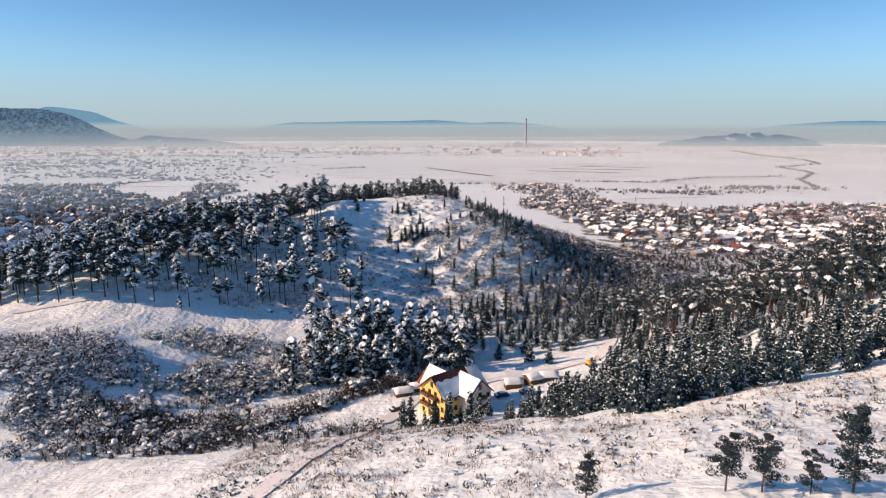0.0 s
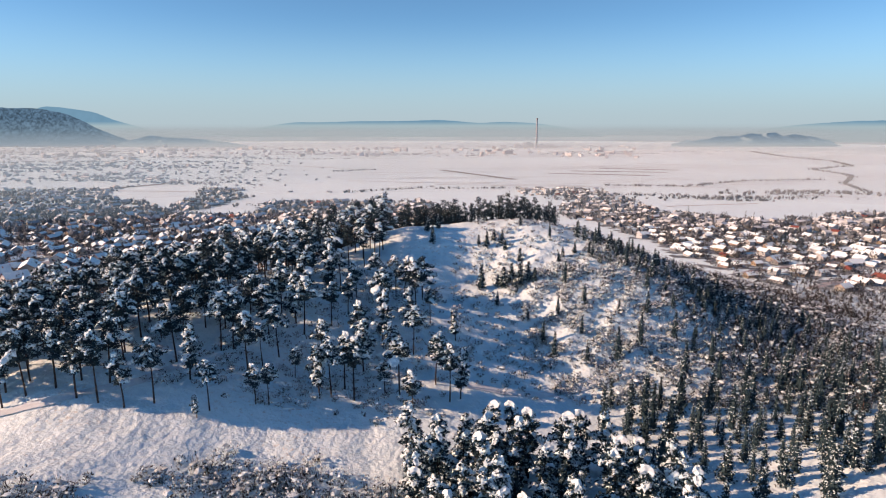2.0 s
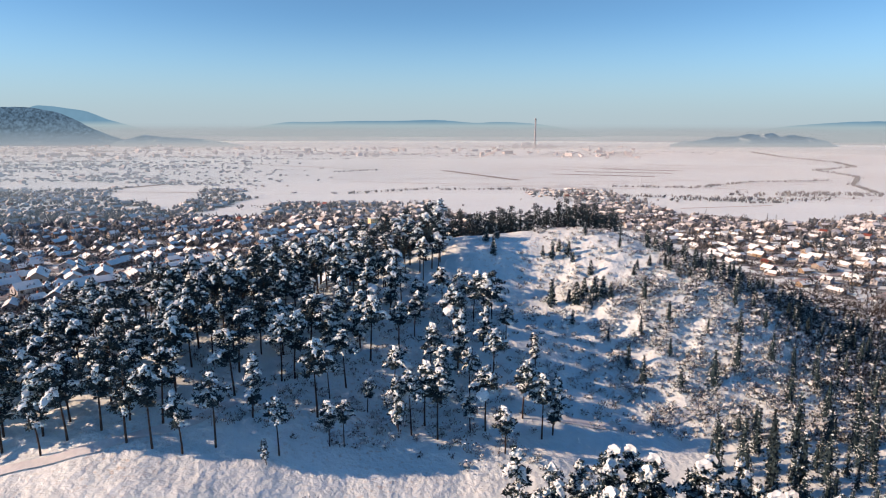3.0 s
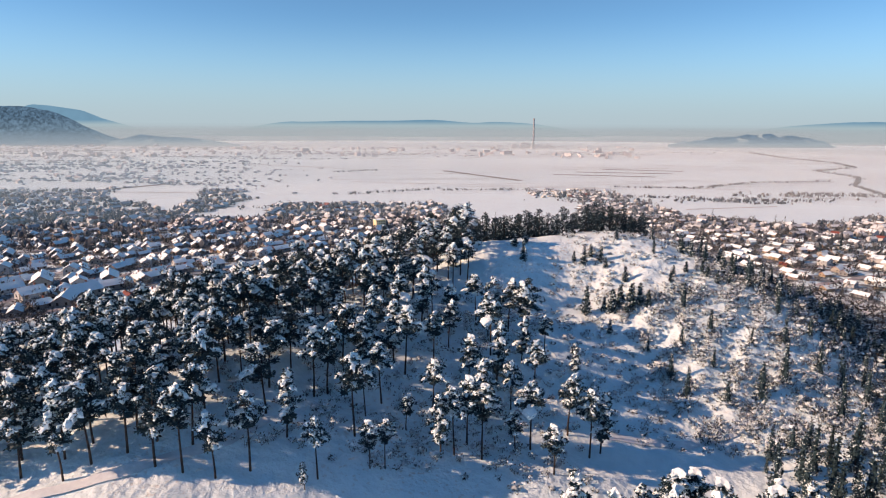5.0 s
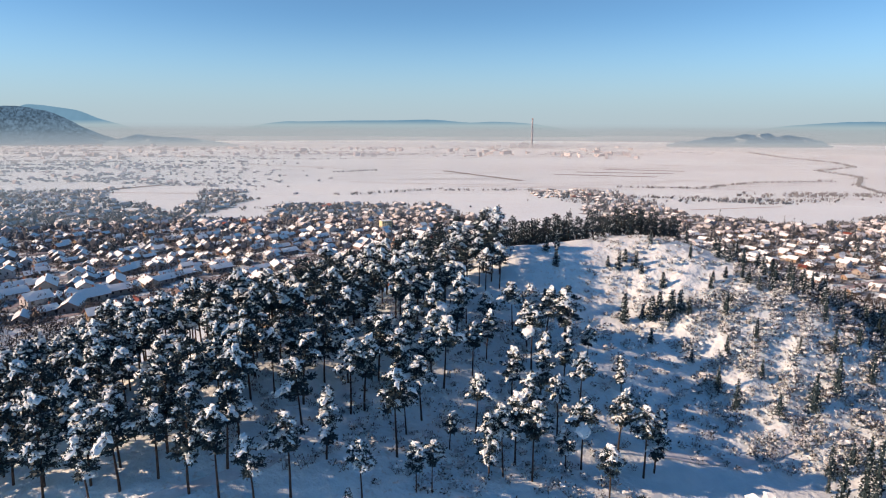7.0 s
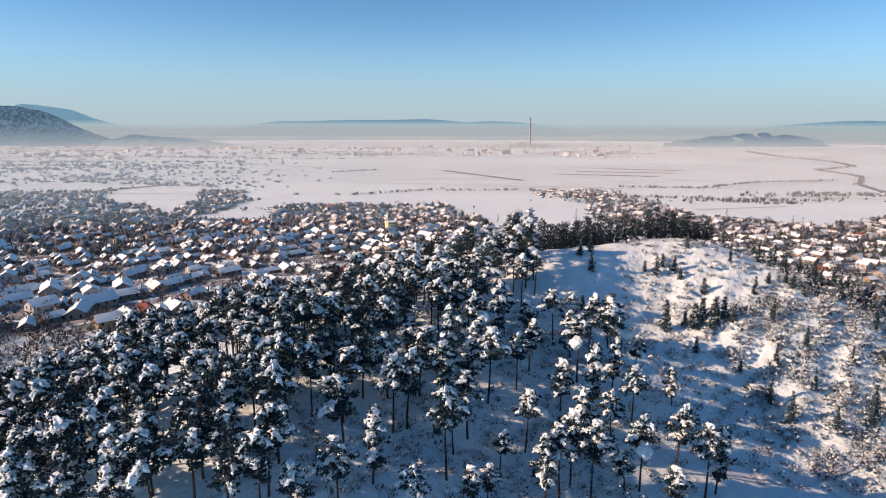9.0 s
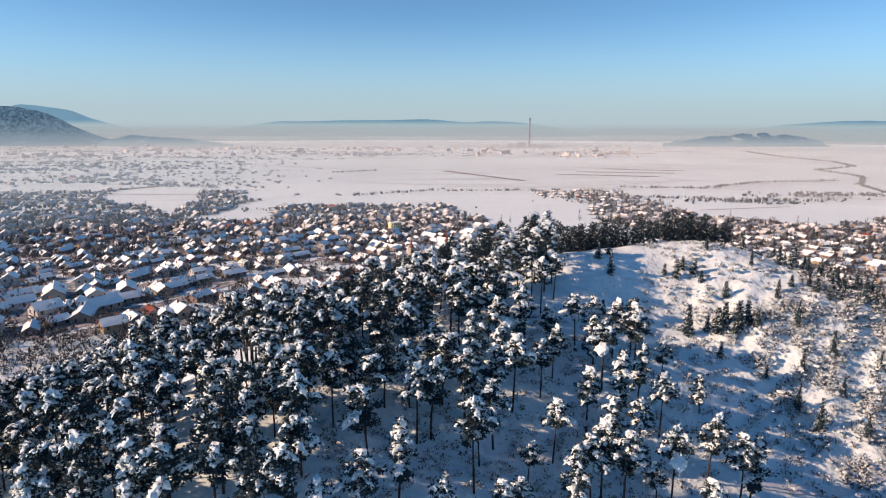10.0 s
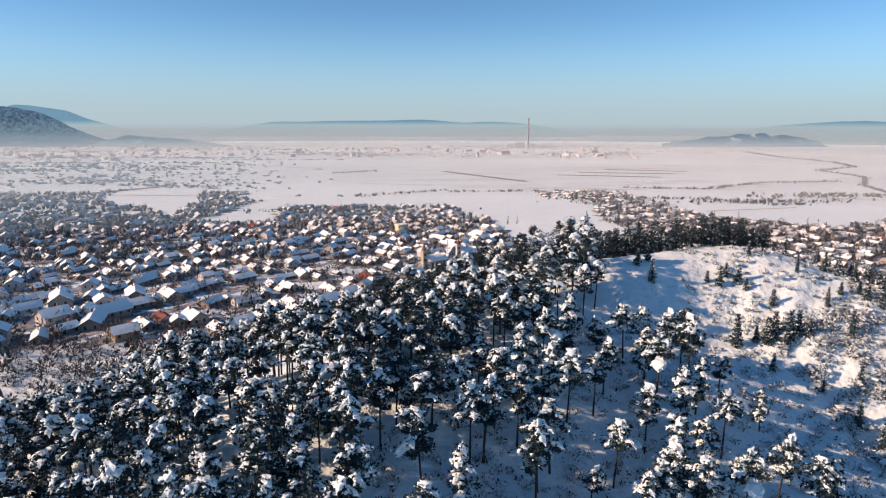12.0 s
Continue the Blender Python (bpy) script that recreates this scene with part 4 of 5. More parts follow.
KINDS = [(11, 7.5, 3.2, 2.9, 0, "cream"), (13, 8, 3.0, 3.2, 1, "white"), (9, 7, 3.4, 2.6, 2, "ochre"), (15, 7.5, 3.2, 2.7, 4, "grey"), (10, 8.5, 5.6, 3.0, 1, "white two-storey"),
         (12, 7, 3.0, 2.4, 3, "pink"), (8, 6, 2.6, 2.0, 4, "small grey"), (17, 8.5, 3.4, 3.4, 0, "long cream")]
kind_geos = [house_geos(200 + i, *k[:4]) for i, k in enumerate(KINDS)]


def make_house(i, red=False):
    l, w, h, top, c, word = KINDS[i]
    walls, roof, snow, stack, panes = kind_geos[i]
    label = f"{word} plastered village house with a bare red roof" if red else f"{word} plastered village house under a snow-covered roof"
    root = tagged(new("house"), label, "house", "village houses")
    part("wall", walls, WALLS[c], root)
    part("roof", roof, ROOF_RED, root)
    if not red:
        part("snow", snow, SNOW, root, "thick snow on the roof")
    part("chimney", stack, BRICK, root)
    for g in panes:
        part("window", g, DARK_GLASS, root)
    return root


def hill_free(x, y):
    return float(rise(np.float64(x), np.float64(y))) < 5.0


FIELDS = [[(-644, 1199), (-670, 1402), (-528, 1399), (-447, 1055), (-421, 943), (-501, 1059), (-552, 1090)],
          [(-388, 941), (-371, 1009), (-352, 1093), (-319, 1085), (-282, 894), (-306, 875), (-343, 871)],
          [(-427, 1221), (-406, 1374), (-305, 1209), (-338, 1133)],
          [(-899, 1354), (-860, 1405), (-782, 1462), (-676, 1423), (-711, 1293), (-820, 1292)],
          [(-64, 1125), (93, 1180), (173, 1178), (128, 995), (106, 816), (69, 801), (57, 907), (-15, 910), (-54, 952)],
          [(-161, 1186), (-71, 1278), (99, 1273), (94, 1197), (-77, 1118), (-129, 1126)],
          [(252, 938), (391, 1009), (562, 1027), (410, 826), (316, 808), (297, 869)]]


def inside_poly(x, y, poly):
    hit = False
    for (x0, y0), (x1, y1) in zip(poly, poly[1:] + poly[:1]):
        if (y0 > y) != (y1 > y) and x < x0 + (y - y0) / (y1 - y0) * (x1 - x0):
            hit = not hit
    return hit


def village_density(x, y):
    if not hill_free(x, y) or any(inside_poly(x, y, f) for f in FIELDS):
        return 0
    if y < 372 or (x < -180 and y < 385):
        return 0
    if -620 < x < -30 and y < 960:
        return 0.62 if x > -360 and y < 800 else 0.42
    if -330 < x < -60 and y < 1080:
        return 0.6
    if -900 < x < -380 and y < 1300:
        return 0.4
    if 100 < x < 260 and 830 < y < 1330:
        return 0.55
    if 130 < x < 760 and 388 + 0.10 * abs(x - 330) < y < 900:
        return 0.6 if x < 520 else 0.4
    if -52 < x < 30 and 1160 < y < 1185:
        return 0.9
    return 0


rng = np.random.default_rng(21)
plots = []
for ang, x0, x1, y0, y1 in ((58, -900, 20, 370, 1330), (20, 60, 800, 380, 1340)):
    c, s = math.cos(radians(ang)), math.sin(radians(ang))
    for i in range(-90, 230):
        for j in range(-140, 140):
            # two rows of houses back to back with streets and gardens between
            u = i * 10.0 + rng.uniform(-3, 3)
            v = j * 17 + (3.0 if j % 2 else -3.0) + rng.uniform(-4.5, 4.5) + 14 * math.sin(u / 70 + j * 0.4)
            x, y = -200 + u * c - v * s, 500 + u * s + v * c
            if not (x0 < x < x1 and y0 < y < y1) or (ang == 20 and x < 90) or rng.random() > village_density(x, y):
                continue
            plots.append((x, y, ang + ((62 if ang == 58 else 92) if rng.random() < 0.66 else 0) + rng.uniform(-16, 16), int(rng.choice(8, p=[0.18, 0.16, 0.13, 0.12, 0.11, 0.11, 0.12, 0.07])), rng.uniform(0.62, 0.95) * (1.0 if x < 0 else 0.85) * (1.25 if y < 470 and x < 0 else 1.0)))
STREET = speckled("trodden_street_snow", (0.22, 0.22, 0.24), (0.46, 0.45, 0.46), 0.3, 0.8, per="")
for ang, x0, x1, y0, y1 in ((58, -620, -20, 385, 1000), (20, 110, 760, 410, 1000)):
    c, s = math.cos(radians(ang)), math.sin(radians(ang))
    for j in range(-140, 140, 2):
        line = []
        for u in np.arange(-900, 2300, 14.0):
            v = (j + 0.5) * 17 + 14 * math.sin(u / 70 + j * 0.4)
            x, y = -200 + u * c - v * s, 500 + u * s + v * c
            if x0 < x < x1 and y0 < y < y1 and village_density(x, y) > 0.3:
                line.append((x, y))
            elif len(line) > 3:
                break
            else:
                line = []
        if len(line) > 3:
            tagged(part("street", ribbon(line, 5.0, 0.25), STREET), "grey trodden village street between the houses", "street", kind="structure")
plots.sort(key=lambda p: math.hypot(p[0] + 100, p[1] - 150))
made_house = {}
rest = Geo()
# the last material greys the farther roofs to imitate haze
rest_mats = WALLS + [ROOF_RED, SNOW, DARK_GLASS, speckled("hazed_far_roofs", (0.46, 0.52, 0.57), (0.70, 0.74, 0.77), 0.15, 0.8, vary=0.35)]
for k, (x, y, ang, i, size) in enumerate(plots):
    z = gz(x, y)
    if k < 250:
        red = rng.random() < 0.03
        m = Matrix.Translation((x, y, z)) @ pose(0, 0, 0, 0, 0, ang)
        if (i, red) not in made_house:
            made_house[(i, red)] = make_house(i, red)
            made_house[(i, red)].matrix_basis = m @ Matrix.Diagonal((0.75, 0.75, 0.75, 1))
        else:
            copy_thing(made_house[(i, red)], m @ Matrix.Diagonal((size / 0.75, size / 0.75, size / 0.75, 1)))
        continue
    walls, roof, snow, stack, panes = kind_geos[i]
    for g, mi in ((walls, KINDS[i][4]), (roof, 6), (snow if k < 900 else None, 7)):
        if g is None:
            continue
        v, t, m = g.arrays()
        rest.put((v, t, np.full(len(t), mi if k < 900 or mi != 6 or rng.random() < 0.04 else 9)), (x, y, z), radians(ang), size)
    if k < 600:
        for p in panes[::2]:
            v, t, m = p.arrays()
            rest.put((v, t, np.full(len(t), 8)), (x, y, z), radians(ang), size)
# dark patches round the houses: trodden yards, garden plots and painted shade
yards = Geo()
for k, (x, y, ang, i, size) in enumerate(plots[:2400]):
    c, s = math.cos(radians(ang)), math.sin(radians(ang))
    for _ in range(6 if k < 900 else 2):
        px, py = x + rng.normal() * 6, y + rng.normal() * 6
        l, w = rng.uniform(6, 13), rng.uniform(4, 8)
        vs = [(px + a * c - b * s, py + a * s + b * c) for b in (-w / 2, 0, w / 2) for a in (-l / 2, -l / 6, l / 6, l / 2)]
        vs = [(p + rng.normal() * 0.5, q + rng.normal() * 0.5) for p, q in vs]
        if k >= 900:
            vs = [(px + (p - px) * 1.5, py + (q - py) * 1.5) for p, q in vs]
        va = np.array(vs)
        yards.add(np.column_stack([va, ground_z(va[:, 0], va[:, 1]) + 0.18 + 0.1 * rng.random(len(va))]), [t for q in (0, 1, 2, 4, 5, 6) for t in ((q, q + 1, q + 5), (q, q + 5, q + 4))])
YARD_SHADE = speckled("yards_and_painted_shade", (0.09, 0.115, 0.14), (0.34, 0.39, 0.43), 0.35, 0.85, vary=0.4)
tagged(part("yards", yards, YARD_SHADE), "trodden yards, dug garden plots and shade painted between the houses", "yard", kind="stuff")
tagged(part("village", rest, rest_mats), "far village houses with snow-covered roofs", "houses", kind="stuff")


# bare trees, hedges and garden conifers of the village and plain
def crown_geo(seed, n, r, tall, thin=0.10):
    g, q = Geo(), np.random.default_rng(seed)
    tube(g, [(0, 0, -0.5), (0.1, 0, tall * 0.5)], [0.18, 0.1], 4)
    sprays(g, q, (0, 0, tall * 0.62), r, n, tall / r * 0.42, 1.5, thin, 0.8)
    return g


def clump_geo(seed, lumps, n):
    g, q = Geo(), np.random.default_rng(seed)
    for _ in range(lumps):
        lump(g, q, q.normal(size=3) * (2.0, 2.0, 0.3) + (0, 0, 2.6), q.uniform(1.6, 2.6), 1.0, 0.45, True)
    if n:
        sprays(g, q, (0, 0, 3.4), 3.6, n, 0.8, 2.4, 0.5, 0.5)
    return g


bare = [clump_geo(300 + i, 2, 14).arrays() for i in range(4)]
cone = []
for i in range(3):
    t_, c_, s_ = spruce_meshes(320 + i, 10, 2.2, 0.12)
    g = Geo()
    v, t, m = c_.arrays()
    keep = np.random.default_rng(i).random(len(t) // 1) < 0.16
    g.add(v, t[keep])
    cone.append(g.arrays())
fine = [crown_geo(360 + i, 52, 2.9, 6.0, 0.2).arrays() for i in range(4)]
garden, garden_far, firs_far = Geo(), Geo(), Geo()
count = 0
for _ in range(24000):
    if count > 3600:
        break
    x, y = rng.uniform(-900, 760), rng.uniform(330, 1300)
    if not hill_free(x, y) or any(inside_poly(x, y, f) for f in FIELDS):
        continue
    d = village_density(x, y)
    if d <= 0 and not (y < 420 and x < -150):
        continue
    count += 1
    (garden if y < 600 else garden_far).put((fine if y < 600 else bare)[int(rng.integers(4))], (x, y, gz(x, y)), rng.uniform(0, 6), rng.uniform(0.55, 1.25), rng.uniform(0.8, 1.3))
    if rng.random() < 0.10:
        firs_far.put(cone[int(rng.integers(3))], (x + 4, y + 3, gz(x, y)), rng.uniform(0, 6), rng.uniform(0.7, 1.2))
for x0, y0, n, sx, sy in ((-330, 610, 16, 16, 12), (-300, 640, 10, 14, 8), (-560, 700, 22, 50, 20), (-215, 900, 8, 12, 10), (-60, 860, 6, 40, 6), (130, 870, 8, 25, 16), (230, 560, 14, 14, 8), (-390, 950, 4, 5, 4)):
    for _ in range(n):
        x, y = x0 + rng.normal() * sx, y0 + rng.normal() * sy
        firs_far.put(cone[int(rng.integers(3))], (x, y, gz(x, y)), rng.uniform(0, 6), rng.uniform(0.9, 1.5))
# scrub on the slope between the village and the wood, and bushes in the gardens
for _ in range(330):
    x, y = rng.uniform(-330, -205), rng.uniform(330, 430)
    if hill_free(x, y) and rng.random() < 0.75:
        garden.put(fine[int(rng.integers(4))], (x, y, gz(x, y)), rng.uniform(0, 6), rng.uniform(0.4, 1.0), rng.uniform(0.8, 1.3))
low = [crown_geo(390 + i, 14, 2.4, 2.8, 0.3).arrays() for i in range(4)]
for _ in range(9500):
    x, y = rng.uniform(-700, 700), rng.uniform(330, 900)
    if (village_density(x, y) > 0 and y < 900) or (x < -200 and y < 420 and hill_free(x, y)):
        garden.put(low[int(rng.integers(4))], (x, y, gz(x, y)), rng.uniform(0, 6), rng.uniform(0.6, 1.5))
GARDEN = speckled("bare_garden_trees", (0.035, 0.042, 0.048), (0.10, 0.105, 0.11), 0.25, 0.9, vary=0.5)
tagged(part("garden_trees", garden, GARDEN), "leafless garden trees between the village houses", "trees", kind="stuff")
# farther trees take the tone paled for haze instead of GARDEN
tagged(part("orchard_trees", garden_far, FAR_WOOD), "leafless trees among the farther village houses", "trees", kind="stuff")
tagged(part("garden_firs", firs_far, NEEDLES_DARK), "dark conifers in the village gardens", "trees", kind="stuff")

far = Geo()
clump = [clump_geo(340 + i, 1, 10).arrays() for i in range(5)]
LINES = [[(-58, 1306), (110, 1319)], [(-224, 1236), (-62, 1334)], [(285, 1378), (445, 1350), (622, 1475), (818, 1509)], [(552, 1248), (664, 1251), (720, 1170)], [(252, 1195), (370, 1173), (422, 1086), (491, 1089)],
         [(1306, 2863), (1238, 2472), (1245, 2179), (1171, 1958), (966, 1814), (958, 1662), (934, 1586), (806, 1416), (740, 1240)], [(-422, 978), (-366, 1167)], [(-332, 1744), (-221, 1814)], [(-629, 1420), (-500, 1440)]]
for line in LINES:
    p = np.array(line, dtype=float)
    d = np.concatenate([[0], np.cumsum(np.hypot(*np.diff(p, axis=0).T))])
    for s in np.arange(0, d[-1], 3.6):
        if rng.random() < 0.15:
            continue
        x, y = np.interp(s, d, p[:, 0]) + rng.normal() * 3, np.interp(s, d, p[:, 1]) + rng.normal() * 3
        far.put(clump[int(rng.integers(4))], (x, y, gz(x, y)), rng.uniform(0, 6), rng.uniform(0.45, 1.0))
for x0, y0, n, sx, sy in ((-470, 925, 40, 34, 10), (620, 1215, 110, 70, 18), (430, 1130, 110, 80, 14), (-200, 1010, 80, 70, 24), (180, 1150, 50, 40, 50), (560, 660, 90, 60, 16), (-780, 1000, 90, 120, 60), (-700, 780, 80, 120, 40)):
    for _ in range(n):
        x, y = x0 + rng.normal() * sx, y0 + rng.normal() * sy
        if hill_free(x, y):
            far.put(clump[int(rng.integers(4))], (x, y, gz(x, y)), rng.uniform(0, 6), rng.uniform(0.5, 1.1))
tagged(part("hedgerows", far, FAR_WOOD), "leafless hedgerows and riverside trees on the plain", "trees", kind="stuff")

# the town beyond: haze is painted into its wall and roof tones
TOWN_WALL = speckled("hazed_town_walls", (0.40, 0.41, 0.44), (0.56, 0.54, 0.54), 0.02, 0.9, vary=0.3)
TOWN_ROOF = speckled("hazed_town_roofs", (0.56, 0.57, 0.60), (0.70, 0.68, 0.68), 0.02, 0.9, vary=0.3)
town, woods = Geo(), Geo()
for _ in range(520):
    y = rng.uniform(1300, 3400)
    x = rng.uniform(-0.80 * y, -0.28 * y + 120) if y < 2400 else rng.uniform(-0.75 * y, 0.28 * y)
    if y < 2400 and rng.random() < 0.35 + 0.4 * (x > -0.4 * y):
        continue
    if any(inside_poly(x, y, f) for f in FIELDS) or (x > (-0.36 + 0.07 * rng.normal()) * y and y < 2350):
        continue
    big = y > 2300 and rng.random() < 0.35
    w, l, h = (14, rng.uniform(20, 50), rng.uniform(9, 17)) if big else (10, rng.uniform(9, 18), rng.uniform(4, 8))
    g = Geo()
    box(g, -l / 2, l / 2, -w / 2, w / 2, -2, h)
    if not big:
        roof_pair(g, l, w, h, 3, 0.5, 0.3, 0, 1)
    else:
        box(g, -l / 2, l / 2, -w / 2, w / 2, h, h + 0.8, 1)
    town.put(g, (x, y, gz(x, y)), rng.uniform(0, 3.14), 0.75)
low_clump = [clump_geo(380 + i, 1, 0).arrays() for i in range(4)]
for _ in range(170):
    y0 = 1200 + 2300 * rng.random()
    x0 = rng.uniform(-0.82 * y0, -0.25 * y0 + 100) if y0 < 2500 else rng.uniform(-0.8 * y0, 0.35 * y0)
    wide = rng.uniform(40, 150)
    for _ in range(23):
        x, y = x0 + rng.normal() * wide, y0 + rng.normal() * 6
        if any(inside_poly(x, y, f) for f in FIELDS) or (x > (-0.34 + 0.08 * rng.normal()) * y and y < 2300):
            continue
        woods.put(low_clump[int(rng.integers(4))], (x, y, gz(x, y) - 0.8), rng.uniform(0, 6), rng.uniform(0.9, 2.1), 0.55)
tagged(part("town", town, [TOWN_WALL, TOWN_ROOF]), "low town blocks in tones paled to imitate mist", "buildings", kind="stuff")
# blue-grey base colour carries the haze over these trees
MISTY = speckled("hazed_winter_trees", (0.22, 0.27, 0.33), (0.40, 0.44, 0.49), 0.05, 0.9, vary=0.3)
tagged(part("far_woods", woods, MISTY), "winter trees around the distant town, paled for haze", "trees", kind="stuff")

# tall chimney of the works on the plain
stackg, bands = Geo(), Geo()
CONC = plain("hazy_concrete", (0.30, 0.31, 0.34))
cx, cy = 430, 3300
root = tagged(new("factory_chimney"), "very tall slender concrete works chimney on the plain", "chimney")
root.matrix_basis = Matrix.Translation((cx, cy, gz(cx, cy)))
tube(stackg, [(0, 0, -3), (0, 0, 40), (0, 0, 90), (0, 0, 146)], [6.5, 5.0, 4.0, 3.4], 14)
part("shaft", stackg, CONC, root, smooth=True)
tube(bands, [(0, 0, 138), (0, 0, 146.5)], [3.9, 3.9], 14)
part("rim", bands, plain("rim_band", (0.25, 0.2, 0.2)), root)
for dx, l, h in ((-40, 50, 22), (30, 40, 14), (80, 60, 10), (-95, 30, 16)):
    g = Geo()
    box(g, -l / 2, l / 2, -15, 15, -2, h)
    box(g, -l / 4, l / 6, -10, 10, h, h + 5)
    ob = tagged(part("works_hall", g, TOWN_WALL), "grey works building at the foot of the chimney", "building", "works")
    ob.matrix_basis = Matrix.Translation((cx + dx, cy + 10, gz(cx + dx, cy)))


# ---- churches ----
def church(at, turn, nave, tower_h, wall, roof, spire, label):
    root = tagged(new("church"), label, "church")
    root.matrix_basis = Matrix.Translation((*at, gz(*at))) @ pose(0, 0, 0, 0, 0, turn)
    l, w, h = nave
    g = Geo()
    gable(g, l, w, h, 3.5)
    part("nave", g, wall, root)
    g = Geo()
    roof_pair(g, l, w, h, 3.5, 0.4)
    part("roof", g, roof, root)
    g = Geo()
    wavy_snow(g, l, w, h, 3.5, 0.3, 5)
    part("snow", g, SNOW, root, smooth=True)
    g = Geo()
    a = 1.5
    box(g, -l / 2 - 3, -l / 2 + 0.1, -a, a, -1, tower_h)
    box(g, -l / 2 - 3.2, -l / 2 + 0.3, -a - 0.3, a + 0.3, tower_h, tower_h + 0.5)
    tower = part("tower", g, wall, root)
    g = Geo()
    cxx = -l / 2 - 1.45
    tube(g, [(cxx, 0, tower_h + 0.5), (cxx, 0, tower_h + 1.8), (cxx, 0, tower_h + 2.7), (cxx, 0, tower_h + 3.4), (cxx, 0, tower_h + spire)], [1.75, 1.5, 0.7, 0.8, 0.05], 8)
    part("spire", g, roof, tower)
    for s in (-1, 1):
        for zz in (tower_h - 3, tower_h - 6.5):
            g = Geo()
            box(g, cxx - 0.6, cxx + 0.6, s * a - 0.06, s * a + 0.06, zz, zz + 1.6)
            part("window", g, DARK_GLASS, tower)
    for x in np.linspace(-l / 2 + 3, l / 2 - 3, 4):
        for s in (-1, 1):
            g = Geo()
            box(g, x - 0.6, x + 0.6, s * w / 2 - 0.06, s * w / 2 + 0.06, 2, 4.6)
            part("window", g, DARK_GLASS, root)
    return root


church((-103, 556), 35, (15, 7.5, 6), 12.5, WALLS[0], plain("copper_brown_roof", (0.22, 0.13, 0.09)), 6, "cream church with a slender tower and snowy roof")
church((-78, 600), 20, (12, 6.5, 5), 10.5, WALLS[1], ROOF_RED, 8, "white church with a red pointed spire")
blk = Geo()
box(blk, -9, 9, -6, 6, -1, 13)
box(blk, -9.3, 9.3, -6.3, 6.3, 13, 13.6)
blkroot = tagged(new("apartment_building"), "pale yellow flat-roofed block in the village", "building")
blkroot.matrix_basis = Matrix.Translation((-131, 765, gz(-131, 765))) @ pose(0, 0, 0, 0, 0, 30) @ Matrix.Diagonal((0.62, 0.62, 0.75, 1))
part("wall", blk, plain("pale_yellow_render", (0.70, 0.62, 0.40)), blkroot)
g = Geo()
box(g, -9.2, 9.2, -6.2, 6.2, 13.6, 14.0)
part("snow", g, SNOW, blkroot)
for i in range(4):
    for j in range(5):
        g = Geo()
        box(g, -7.5 + j * 3.4, -6.1 + j * 3.4, -6.06, -5.94, 1.5 + i * 3, 3.0 + i * 3)
        part("window", g, DARK_GLASS, blkroot)


